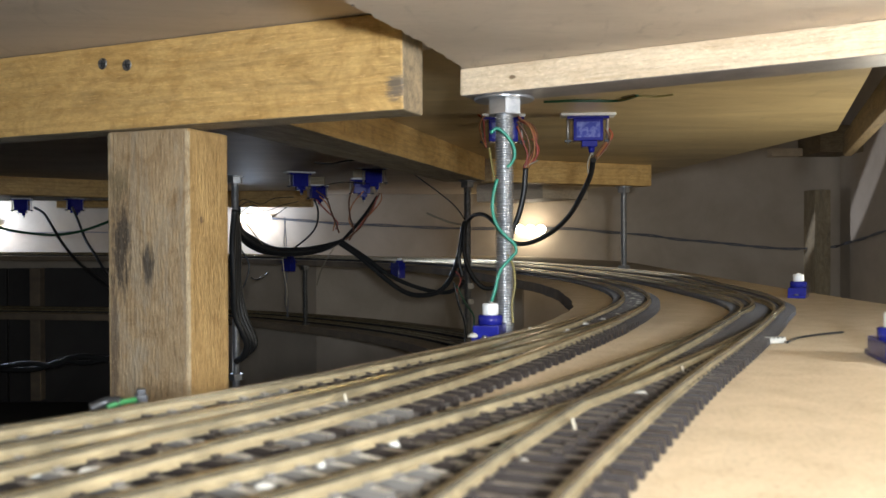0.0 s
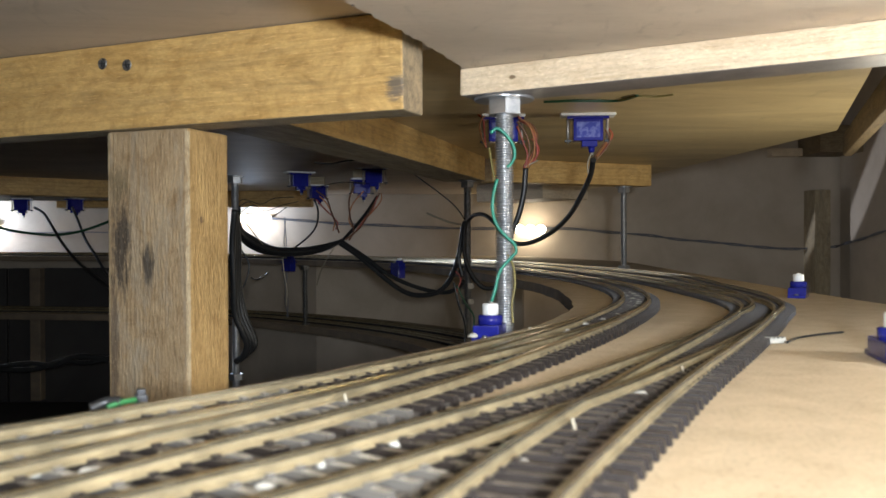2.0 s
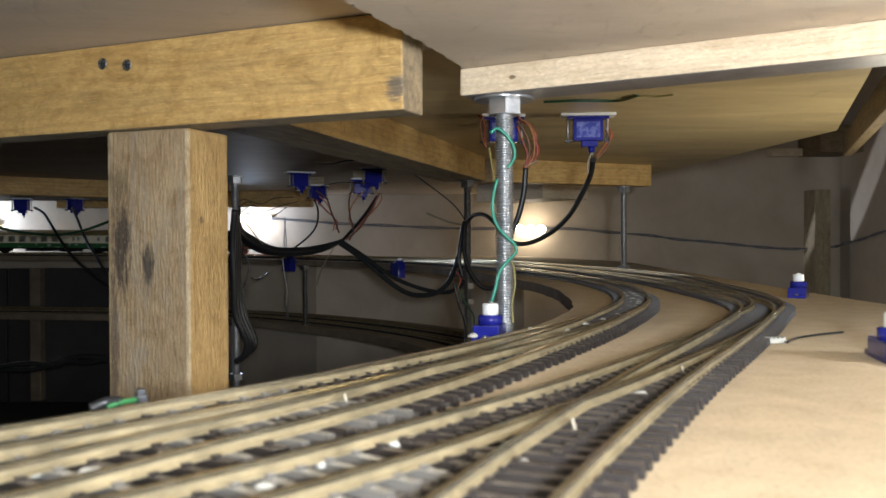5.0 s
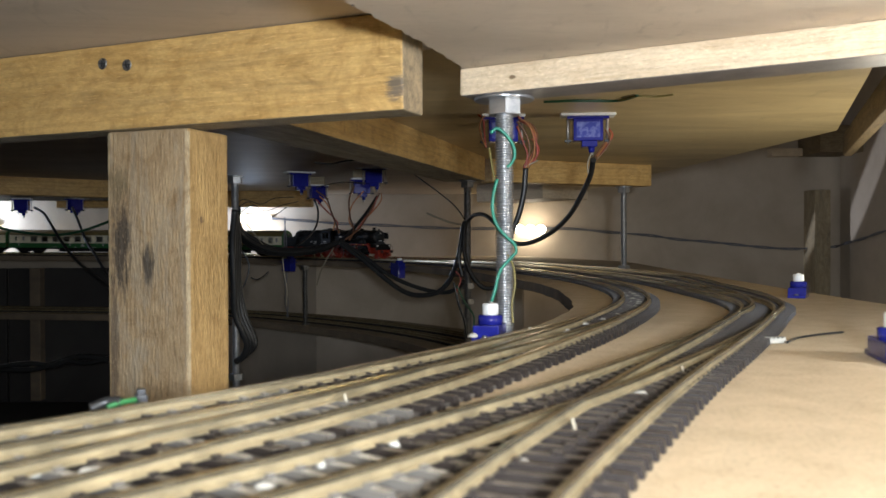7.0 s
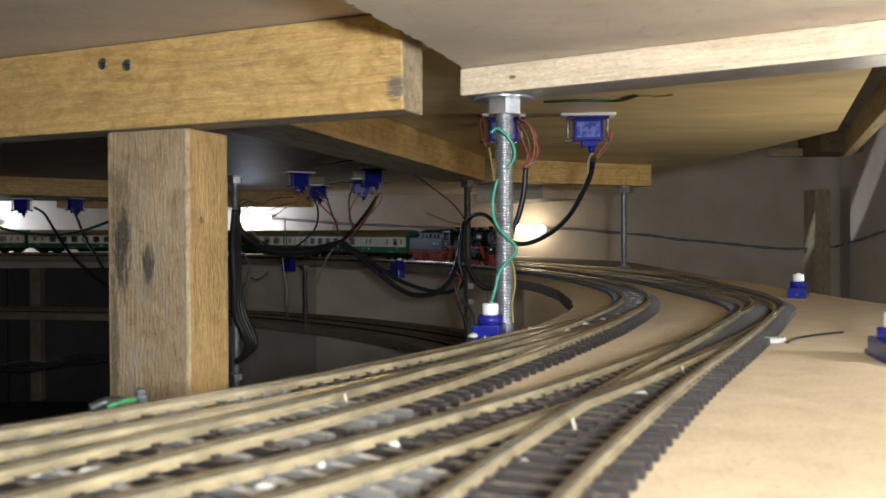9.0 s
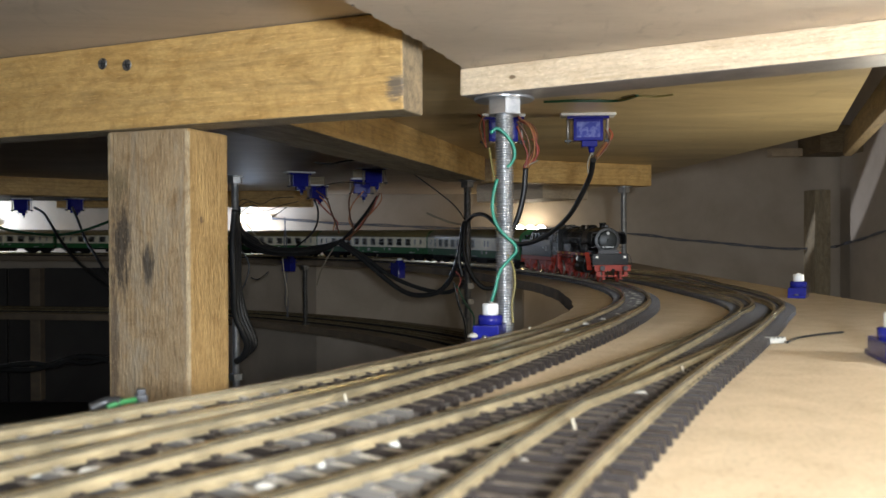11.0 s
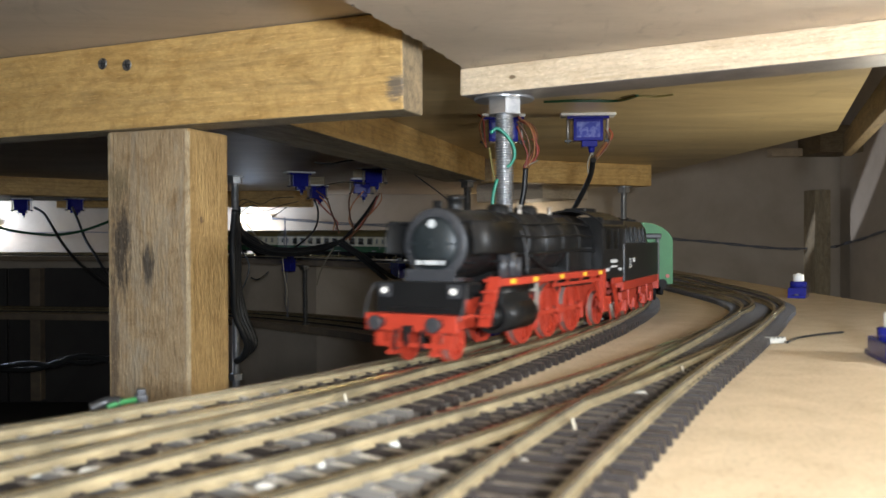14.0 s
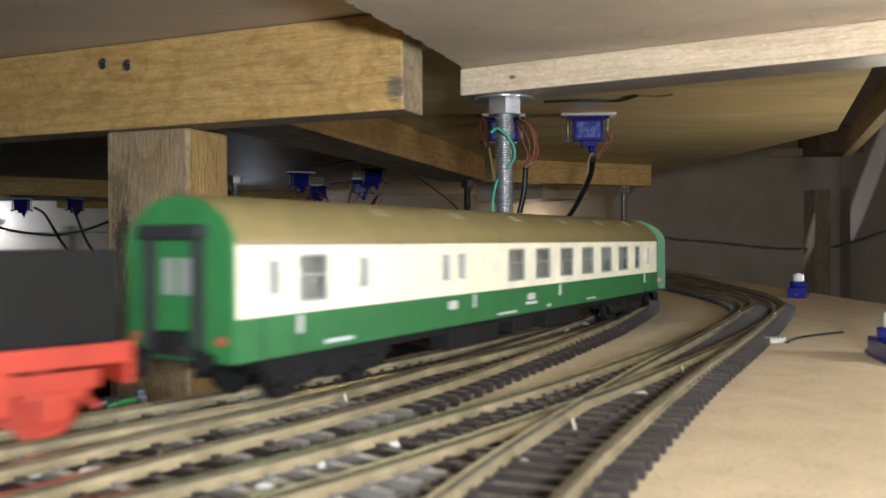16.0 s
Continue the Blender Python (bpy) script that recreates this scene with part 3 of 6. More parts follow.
track("branch track joining the main line at a turnout", T2, 2, merged=[T1S], drop=0.0001, pale=0.6)
track("branch track leaving the outer line at a turnout", T3, 3, merged=[T4], drop=0.0001, pale=0.5)
track("outermost track beside the wall leaving at a turnout", T5, 5, merged=[T4], drop=0.0001, limit=280)
for k, off in enumerate((0.0, 0.055)):
    track("dim track on the lower level", line_pts(0.5, 2.3, off, 0.02), 10 + k, lift=-0.112, limit=0)

# ---------- the train ----------
TRAIN, WHEELS, RODS = [], [], []
MM = 0.001


def mbox(bm, x0, x1, y0, y1, z0, z1, mat=0, bev=0.0):
    """A box between millimetre limits."""
    return box(bm, ((x0 + x1) / 2 * MM, (y0 + y1) / 2 * MM, (z0 + z1) / 2 * MM), ((x1 - x0) * MM, (y1 - y0) * MM, (z1 - z0) * MM), mat, bev * MM)


def mrod(bm, a, b, r, r2=None, n=14, mat=0):
    return rod(bm, [q * MM for q in a], [q * MM for q in b], r * MM, None if r2 is None else r2 * MM, n, mat)


def wheel_mesh(radius, spokes, side, disc=False, crank=0.0):
    """A spoked model wheel about the y axis, with a flange on its inner side."""
    bm = bmesh.new()
    r = radius
    n = 32
    prof = [(r - 1.5, -1.3), (r - 1.5, 1.2), (r - 0.2, 1.2), (r, 1.0), (r, -0.8), (r + 0.9, -0.9), (r + 0.9, -1.3)]
    rings = []
    for rad, h in prof:
        rings.append([bm.verts.new((rad * MM * math.cos(2 * math.pi * k / n), side * h * MM, rad * MM * math.sin(2 * math.pi * k / n))) for k in range(n)])
    for a, b in zip(rings, rings[1:] + rings[:1]):
        for k in range(n):
            f = bm.faces.new((a[k], a[(k + 1) % n], b[(k + 1) % n], b[k]))
            f.material_index = 1 if a is rings[3] else 0
    mrod(bm, (0, -1.3 * side, 0), (0, 1.5 * side, 0), r * 0.2)
    if disc:
        mrod(bm, (0, -0.9 * side, 0), (0, 0.5 * side, 0), r - 1.3, n=24)
    if crank:
        box(bm, (crank * 0.5 * MM, 0.9 * side * MM, 0), (crank * 1.35 * MM, 1.0 * MM, 3.2 * MM), 0, 0.3 * MM)
        mrod(bm, (crank, 0.8 * side, 0), (crank, 3.2 * side, 0), 0.9, mat=1)
        for k in range(6):
            a0 = math.pi * (0.72 + 0.094 * k)
            box(bm, ((r - 2.6) * MM, 0.2 * side * MM, 0), (2.4 * MM, 1.5 * MM, 2.6 * MM), 0, 0, Matrix.Rotation(-a0, 4, "Y"))
    bmesh.ops.recalc_face_normals(bm, faces=bm.faces[:])
    return bm


def wheel(parent, x, y, radius, spokes, disc=False, crank=0.0, colour=None):
    side = 1 if y > 0 else -1
    at = pose(x * MM, y * MM, radius * MM)
    ob = part("wheel", wheel_mesh(radius, spokes, side, disc, crank), [colour or LOCO_RED, ROD_METAL], parent, "", False, at)
    WHEELS.append((ob, at, radius * MM, 1 if crank else spokes))
    if not disc:
        bm = bmesh.new()
        box(bm, ((radius * 0.52) * MM, 0.1 * side * MM, 0), ((radius - 1.3) * 0.9 * MM, 1.1 * MM, 0.75 * MM))
        sp = part("spoke", bm, colour or LOCO_RED, ob)
        for k in range(1, spokes):
            c = sp.copy()
            scene.collection.objects.link(c)
            c.matrix_basis = Matrix.Rotation(-2 * math.pi * k / spokes, 4, "Y")
    return ob


def locomotive():
    lo = thing("steam_locomotive", "black model steam locomotive with red frames and spoked wheels", "model locomotive")
    bz = 35.5      # height of the boiler's axis
    bm = bmesh.new()
    lathe(bm, [(10.9 * MM, 0), (11.3 * MM, 0.8 * MM), (11.3 * MM, 30 * MM), (11.1 * MM, 30.2 * MM), (11.1 * MM, 62 * MM), (11.4 * MM, 62.2 * MM), (11.4 * MM, 112 * MM)],
          (-0.6 * MM, 0, bz * MM), (-1, 0, 0), 40)
    boiler = part("boiler", bm, LOCO_BLACK, lo, "satin black boiler with bands")
    for u in (30, 46, 62, 78, 95):
        bm = bmesh.new()
        lathe(bm, [(11.1 * MM, 0), (11.75 * MM, 0.1 * MM), (11.75 * MM, 1.2 * MM), (11.1 * MM, 1.3 * MM)], (-u * MM, 0, bz * MM), (-1, 0, 0), 40)
        part("boiler_band", bm, LOCO_BLACK, boiler)
    # smokebox face, door, hand wheel
    bm = bmesh.new()
    lathe(bm, [(11.25 * MM, 0), (11.25 * MM, 1.0 * MM), (10.8 * MM, 1.3 * MM), (8.6 * MM, 1.4 * MM)], (-0.6 * MM, 0, bz * MM), (1, 0, 0), 40)
    for k in range(12):
        a = 2 * math.pi * (k + 0.5) / 12
        mrod(bm, (0.6, 9.8 * math.cos(a), bz + 9.8 * math.sin(a)), (1.4, 9.8 * math.cos(a), bz + 9.8 * math.sin(a)), 0.5, n=8)
    part("smokebox_ring", bm, LOCO_GREY, lo, "grey smokebox front ring with bolts")
    bm = bmesh.new()
    lathe(bm, [(8.5 * MM, 0), (8.5 * MM, 0.5 * MM), (7.2 * MM, 1.3 * MM), (4 * MM, 2.1 * MM), (1.2 * MM, 2.4 * MM), (0.2 * MM, 2.4 * MM)], (0.7 * MM, 0, bz * MM), (1, 0, 0), 36)
    mbox(bm, 1.4, 2.5, -8.3, 8.3, bz - 0.25, bz + 0.25)
    mrod(bm, (2.8, 0, bz), (4.0, 0, bz), 0.7)
    for k in range(6):
        a = math.pi * k / 3
        mrod(bm, (3.7, 0, bz), (3.7, 1.9 * math.cos(a), bz + 1.9 * math.sin(a)), 0.22, n=6)
    door = part("smokebox_door", bm, SMOKE_GREY, lo, "dark domed smokebox door with hand wheel")
    bm = bmesh.new()
    mbox(bm, 2.6, 3.1, -6.0, 6.0, bz - 7.0, bz - 4.6, 0, 0.2)
    for y0, y1 in ((-5.2, -3.6), (-2.6, -1.6), (-1.3, -0.3), (0.0, 1.0), (1.3, 2.3), (2.7, 3.2), (3.8, 4.9)):
        mbox(bm, 3.1, 3.25, y0, y1, bz - 6.5, bz - 5.1, 1)
    part("number_plate", bm, [LOCO_BLACK, MARK_WHITE], lo, "black plate with pale bars")
    # chimney, domes, fittings on top
    bm = bmesh.new()
    lathe(bm, [(3.6 * MM, -2 * MM), (2.9 * MM, 0.5 * MM), (2.7 * MM, 3.0 * MM), (3.1 * MM, 3.2 * MM), (3.1 * MM, 4.6 * MM), (2.3 * MM, 4.6 * MM)], (-13 * MM, 0, (bz + 11.0) * MM), (0, 0, 1), 20)
    part("chimney", bm, LOCO_BLACK, lo)
    for u, r, h in ((44, 4.2, 3.6), (68, 4.6, 3.9)):
        bm = bmesh.new()
        lathe(bm, [((r + 0.7) * MM, -2 * MM), (r * MM, 0.3 * MM), (r * MM, (h - 1.5) * MM), (r * 0.8 * MM, (h - 0.4) * MM), (r * 0.4 * MM, h * MM), (0.1 * MM, h * MM)], (-u * MM, 0, (bz + 10.4) * MM), (0, 0, 1), 20)
        part("dome", bm, LOCO_BLACK, lo)
    for u, y in ((57, -2.5), (57, 2.5), (84, 3.2)):
        bm = bmesh.new()
        mrod(bm, (-u, y, bz + 10), (-u, y, bz + 13.6), 0.8, n=10)
        mrod(bm, (-u, y, bz + 13.6), (-u, y, bz + 14.2), 1.2, 0.6, n=10)
        part("valve", bm, ROD_METAL, lo, "bright metal safety valve")
    bm = bmesh.new()
    mbox(bm, -2.2, -0.4, -1.3, 1.3, bz + 11.0, bz + 13.6, 0, 0.3)
    mrod(bm, (-0.5, 0, bz + 6.4), (2.4, 0, bz + 6.2), 1.75, n=18)
    lamp = part("top_lamp", bm, LOCO_BLACK, lo)
    bm = bmesh.new()
    mrod(bm, (2.35, 0, bz + 6.2), (2.6, 0, bz + 6.2), 1.4, n=18)
    part("lens", bm, MARK_WHITE, lamp, "pale lamp lens")
    # small smoke deflectors beside the smokebox
    for side in (-1, 1):
        bm = bmesh.new()
        rows = []
        for k in range(15):
            a = math.radians(-14 + 2.9 * k)
            y, z = 16.0 * math.cos(a), bz + 15.0 * math.sin(a) + 0.5
            rows.append([bm.verts.new((x * MM, side * (y - d) * MM, (z - 0.3 * d) * MM)) for x, d in ((5, 0), (-24, 0), (-24, 0.5), (5, 0.5))])
        for p, q in zip(rows, rows[1:]):
            for k in range(4):
                f = bm.faces.new((p[k], p[(k + 1) % 4], q[(k + 1) % 4], q[k]))
                f.smooth = k in (0, 2)
        bm.faces.new(rows[0])
        bm.faces.new(rows[-1])
        bmesh.ops.recalc_face_normals(bm, faces=bm.faces[:])
        for u in (-1, 16):
            mbox(bm, -u - 1, -u, *sorted((side * 10.6, side * 14.6)), bz - 6.2, bz - 5.5)
            mbox(bm, -u - 1, -u, *sorted((side * 9.6, side * 14.0)), bz + 6.2, bz + 6.9)
        part("smoke_deflector", bm, LOCO_BLACK, lo, "curved black smoke deflector plate")
    # pipes and rods along the boiler
    for side in (-1, 1):
        for zz, r, u0, u1 in ((bz + 2.5, 0.45, 2, 110), (bz - 3.5, 0.6, 30, 112), (bz + 7.2, 0.35, 20, 112)):
            bm = bmesh.new()
            yy = side * (math.sqrt(max(0.0, 11.6 ** 2 - (zz - bz) ** 2)) + 0.5)
            tube(bm, [(-u * MM, yy * MM, (zz + 0.5 * math.sin(u * 0.09)) * MM) for u in np.linspace(u0, u1, 8)], r * MM, 6)
            part("handrail", bm, LOCO_BLACK, lo)
        bm = bmesh.new()
        for u, w, h in ((22, 3.4, 7.5), (29, 3.0, 8.0), (34, 2.2, 6.5)):
            mrod(bm, (-u, side * 12.6, 24.2), (-u, side * 12.6, 24.2 + h), w / 2, n=12)
        part("pump", bm, LOCO_GREY, lo, "grey feed pump cylinders")
        bm = bmesh.new()
        tube(bm, [(-46 * MM, side * 12 * MM, 31 * MM), (-55 * MM, side * 12.6 * MM, 27 * MM), (-63 * MM, side * 12.8 * MM, 24.5 * MM)], 0.7 * MM, 6)
        tube(bm, [(-40 * MM, side * 11 * MM, 40 * MM), (-41 * MM, side * 12.3 * MM, 34 * MM), (-41 * MM, side * 12.8 * MM, 24.5 * MM)], 0.6 * MM, 6)
        part("pipe", bm, LOCO_BLACK, lo)
    # firebox and cab
    bm = bmesh.new()
    mbox(bm, -111, -84, -11.2, 11.2, 18, bz + 2, 0, 0.8)
    mbox(bm, -98, -24, -7.0, 7.0, 15, 26)
    part("firebox", bm, LOCO_BLACK, lo)
    bm = bmesh.new()
    mbox(bm, -113, -111.8, -15.2, 15.2, 22, 46)
    cab = part("cab", bm, LOCO_BLACK, lo, "black cab with side windows")
    for side in (-1, 1):
        bm = bmesh.new()
        y0, y1 = sorted((side * 14.4, side * 15.3))
        xs, zs = (-140, -134, -126.5, -124.5, -117, -113), (20, 32.5, 41.5, 45)
        grid = {(i, k, q): bm.verts.new((x * MM, y * MM, z * MM)) for i, x in enumerate(xs) for k, z in enumerate(zs) for q, y in enumerate((y0, y1))}
        solid = {(i, k) for i in range(5) for k in range(3)} - {(1, 1), (3, 1)}
        for i, k in solid:
            for q in (0, 1):
                bm.faces.new([grid[a, b, q] for a, b in ((i, k), (i + 1, k), (i + 1, k + 1), (i, k + 1))])
            for (di, dk), (a, b) in (((0, -1), ((i, k), (i + 1, k))), ((0, 1), ((i, k + 1), (i + 1, k + 1))), ((-1, 0), ((i, k), (i, k + 1))), ((1, 0), ((i + 1, k), (i + 1, k + 1)))):
                if (i + di, k + dk) not in solid:
                    bm.faces.new((grid[(*a, 0)], grid[(*b, 0)], grid[(*b, 1)], grid[(*a, 1)]))
        bmesh.ops.recalc_face_normals(bm, faces=bm.faces[:])
        part("side_panel", bm, LOCO_BLACK, cab)
    bm = bmesh.new()
    n = 13
    for u0, u1 in ((111, 143),):
        ring = []
        for k in range(n):
            a = math.radians(20 + 140 * k / (n - 1))
            y, z = 17.0 * math.cos(a), 38.6 + 10.8 * math.sin(a)
            ring.append([bm.verts.new((-u * MM, y * MM, (z + d) * MM)) for u in (u0, u1) for d in (0, -0.9)])
        for a, b in zip(ring, ring[1:]):
            for i, j in ((0, 2), (3, 1), (1, 0), (2, 3)):
                bm.faces.new((a[i], a[j], b[j], b[i]))
        bmesh.ops.recalc_face_normals(bm, faces=bm.faces[:])
    mbox(bm, -133, -120, -5, 5, 48.6, 50.4, 0, 0.5)
    part("cab_roof", bm, LOCO_BLACK, cab, smooth=False)
    for side in (-1, 1):
        bm = bmesh.new()
        mbox(bm, -124.5, -117, side * 14.9 - 0.2, side * 14.9 + 0.2, 32.5, 41.5)
        mbox(bm, -134, -126.5, side * 14.9 - 0.2, side * 14.9 + 0.2, 32.5, 41.5)
        part("cab_window", bm, PANE, cab)
        ys = sorted((side * 15.3, side * 15.5))
        for x0, x1, z0, z1 in ((-131, -123, 26.6, 28.0), (-131, -123, 24.6, 25.4), (-120.5, -116.5, 23.0, 24.4), (-137, -133.5, 23, 24.2)):
            bm = bmesh.new()
            mbox(bm, x0, x1, *ys, z0, z1)
            part("marking", bm, MARK_WHITE, cab, "small pale lettering bar")
    # running board: red edge, steps, front platform
    for side in (-1, 1):
        bm = bmesh.new()
        y0, y1 = sorted((side * 10.5, side * 16.4))
        mbox(bm, -112, -12, y0, y1, 23.2, 24.1)
        ye0, ye1 = sorted((side * 15.7, side * 16.6))
        mbox(bm, -112, -12, ye0, ye1, 21.9, 24.2)
        # slanted front stair
        m = Matrix.Translation((-8.2 * MM, side * 14.6 * MM, 17.2 * MM)) @ pose(0, 0, 0, 0, 62, 0)
        box(bm, (0, 0, 0), (17 * MM, 4.0 * MM, 1.0 * MM), 0, 0, m)
        for k in range(3):
            mbox(bm, -7 + 2.2 * k - 3.4, -7 + 2.2 * k, side * 14.6 - 2.3, side * 14.6 + 2.3, 20 - 3.6 * k, 20.7 - 3.6 * k)
        mbox(bm, -111, -60, *sorted((side * 14.2, side * 15.4)), 19.4, 20.6)
        for u in (62, 74, 88, 100, 110):
            m = Matrix.Translation((-u * MM, side * 14.8 * MM, 21.4 * MM)) @ pose(0, 0, 0, 0, 35, 0)
            box(bm, (0, 0, 0), (4.5 * MM, 0.9 * MM, 0.8 * MM), 0, 0, m)
        mbox(bm, -113, -110, *sorted((side * 14.2, side * 16.4)), 8, 24)
        m = Matrix.Translation((-107.5 * MM, side * 14.6 * MM, 16 * MM)) @ pose(0, 0, 0, 0, -58, 0)
        box(bm, (0, 0, 0), (15 * MM, 1.2 * MM, 1.4 * MM), 0, 0, m)
        part("running_board", bm, LOCO_RED, lo, "red running board edge with braces")
        for u in (20, 38, 62, 86, 104):
            bm = bmesh.new()
            mbox(bm, -u - 3.4, -u, *sorted((side * 16.6, side * 16.8)), 22.4, 23.9)
            part("marking", bm, MARK_YELLOW, lo, "small yellow warning plate")
        # cylinder block
        bm = bmesh.new()
        mrod(bm, (-12, side * 13.2, 12.2), (-37, side * 13.2, 12.2), 5.4, n=24)
        mrod(bm, (-13, side * 13.0, 19.2), (-36, side * 13.0, 19.2), 3.1, n=18)
        mbox(bm, -35.5, -13.5, *sorted((side * 8, side * 16.6)), 12, 19.5, 0, 0.6)
        mrod(bm, (-9.5, side * 13.2, 12.2), (-12, side * 13.2, 12.2), 3.0, 4.4, n=18)
        part("cylinder", bm, LOCO_BLACK, lo, "black steam cylinder with valve chest")
        bm = bmesh.new()
        mbox(bm, -46, -37, side * 13.2 - 0.5, side * 13.2 + 0.5, 14.2, 15.2)
        mbox(bm, -46, -37, side * 13.2 - 0.5, side * 13.2 + 0.5, 9.6, 10.6)
        mbox(bm, -41, -38.6, side * 13.4 - 1.4, side * 13.4 + 1.4, 9, 16, 0, 0.3)
        mrod(bm, (-37, side * 13.2, 12.2), (-47, side * 13.2, 12.2), 0.6)
        box(bm, (-46 * MM, side * 14.2 * MM, 16.5 * MM), (2.0 * MM, 1.0 * MM, 11 * MM), 0, 0.2 * MM)
        mrod(bm, (-36, side * 13.0, 19.2), (-52, side * 13.6, 19.0), 0.55)
        part("valve_gear", bm, ROD_METAL, lo, "worn bare metal valve gear")
    # frames and front end
    bm = bmesh.new()
    for y in (-5.6, 5.6):
        mbox(bm, -140, 2, y - 0.7, y + 0.7, 8.5, 18)
        mbox(bm, 2, 18, y - 0.7, y + 0.7, 8.5, 13.2)
    for u in (25, 57, 80, 104, 126):
        mbox(bm, -u - 4, -u, -5, 5, 10, 17)
    part("frame", bm, LOCO_RED, lo, "red bar frame")
    bm = bmesh.new()
    mbox(bm, 18, 20, -15.8, 15.8, 9.4, 14.6, 0, 0.3)
    mbox(bm, 4, 18.5, -15.5, 15.5, 13.2, 14.4)
    for y in (-7.5, 7.5):
        mbox(bm, 15, 18.2, y - 0.8, y + 0.8, 3.0, 9)
        mbox(bm, 14, 19, y - 1.4, y + 1.4, 2.2, 3.4, 0, 0.2)
    mbox(bm, 16.8, 18, -12, 12, 4.6, 6.0)
    for y in (-12, 12):
        mbox(bm, 14, 17.6, y - 1.6, y + 1.6, 4.5, 8.8)
    part("buffer_beam", bm, LOCO_RED, lo, "red front buffer beam with guard irons")
    for y in (-10, 10):
        bm = bmesh.new()
        mrod(bm, (20, y, 12), (24.5, y, 12), 1.5, n=14)
        mrod(bm, (24.5, y, 12), (25.6, y, 12), 2.4, 2.1, n=20)
        part("buffer", bm, LOCO_GREY, lo, "round grey buffer")
        bm = bmesh.new()
        tube(bm, [(20 * MM, y * 0.45 * MM, 10 * MM), (21.5 * MM, y * 0.47 * MM, 7 * MM), (20.5 * MM, y * 0.5 * MM, 4 * MM)], 0.6 * MM, 6)
        part("brake_hose", bm, UNDER_BLACK, lo)
    bm = bmesh.new()
    mbox(bm, 20, 23.5, -1.2, 1.2, 9.4, 11.4, 0, 0.3)
    mrod(bm, (22.5, 0, 10.5), (22.5, 0, 5.5), 0.8, n=8)
    part("coupling_hook", bm, UNDER_BLACK, lo)
    # raised front plate with the two head lamps
    bm = bmesh.new()
    mbox(bm, 0.5, 12, -15.8, 15.8, 23.0, 24.0, 0, 0.2)
    mbox(bm, 11.0, 12.4, -15.6, 15.6, 14.4, 24.0, 0, 0.3)
    part("front_plate", bm, LOCO_BLACK, lo, "upright black front plate")
    bm = bmesh.new()
    mbox(bm, -8, 0.6, -9, 9, 18, 24.8)
    part("saddle", bm, LOCO_BLACK, lo, "black smokebox saddle")
    bm = bmesh.new()
    mbox(bm, 12.3, 13.2, -10, 10, 15.6, 16.2)
    part("step_bar", bm, LOCO_BLACK, lo)
    bm = bmesh.new()
    mbox(bm, 3.2, 4.2, -8.8, 8.8, 23.9, 27.6, 0, 0.2)
    mbox(bm, -1.0, 4.0, -9.4, 9.4, 24.0, 25.2)
    part("saddle_plate", bm, LOCO_GREY, lo, "pale grey plate below the smokebox")
    for y in (-12.2, 12.2):
        bm = bmesh.new()
        mbox(bm, 10.4, 12.9, y - 2.2, y + 2.2, 19.2, 23.4, 0, 0.3)
        mrod(bm, (12.6, y, 21.3), (13.4, y, 21.3), 2.05, n=18)
        lamp = part("head_lamp", bm, LOCO_GREY, lo, "grey head lamp housing")
        bm = bmesh.new()
        mrod(bm, (13.3, y, 21.3), (13.8, y, 21.3), 1.05, 0.9, n=18)
        part("lens", bm, LAMP_GLOW, lamp, "lit white lamp lens")
    for side in (-1, 1):
        bm = bmesh.new()
        tube(bm, [(12 * MM, side * 16.0 * MM, 23.5 * MM), (15 * MM, side * 17.0 * MM, 20 * MM), (19.5 * MM, side * 16.6 * MM, 13 * MM)], 0.32 * MM, 6)
        part("handrail", bm, LOCO_GREY, lo)
    # wheels
    for side in (-1, 1):
        y = side * 8.3
        wheel(lo, 4.0, y, 5.75, 10)
        for u in (45, 68.5, 92):
            wheel(lo, -u, y, 10.1, 15, False, 3.6)
        wheel(lo, -122, y, 7.2, 11)
    for side, phase in ((-1, 0.0), (1, 0.0)):
        bm = bmesh.new()
        mbox(bm, -92, -45, side * 11.6 - 0.45, side * 11.6 + 0.45, -0.8, 0.8, 0, 0.15)
        for u in (45, 68.5, 92):
            mrod(bm, (-u, side * 11.0, 0), (-u, side * 12.4, 0), 1.7, n=14)
        at = pose(0, 0, 10.1 * MM)
        ob = part("coupling_rod", bm, LOCO_RED, lo, "red coupling rod with metal bearings", False, at)
        RODS.append((ob, at, 10.1 * MM, 3.6 * MM, phase))
    for u, r in ((45, 10), (68.5, 10), (92, 10)):
        for side in (-1, 1):
            bm = bmesh.new()
            box(bm, (-(u + r + 1.6) * MM, side * 8.6 * MM, 8 * MM), (1.6 * MM, 2.4 * MM, 7 * MM), 0, 0.3 * MM)
            part("brake_block", bm, LOCO_RED, lo)
    # trailing truck frames
    for side in (-1, 1):
        bm = bmesh.new()
        mbox(bm, -131, -113, side * 12.2 - 0.5, side * 12.2 + 0.5, 8.5, 12)
        mbox(bm, -125, -119, side * 12.6 - 0.8, side * 12.6 + 0.8, 5.5, 9.5, 0, 0.3)
        m = Matrix.Translation((-134 * MM, side * 13.6 * MM, 11.5 * MM)) @ pose(0, 0, 0, 0, -62, 0)
        box(bm, (0, 0, 0), (16 * MM, 1.6 * MM, 0.9 * MM), 0, 0, m)
        mbox(bm, -140, -128, side * 14.2 - 0.6, side * 14.2 + 0.6, 17.5, 20)
        part("truck_frame", bm, LOCO_RED, lo)
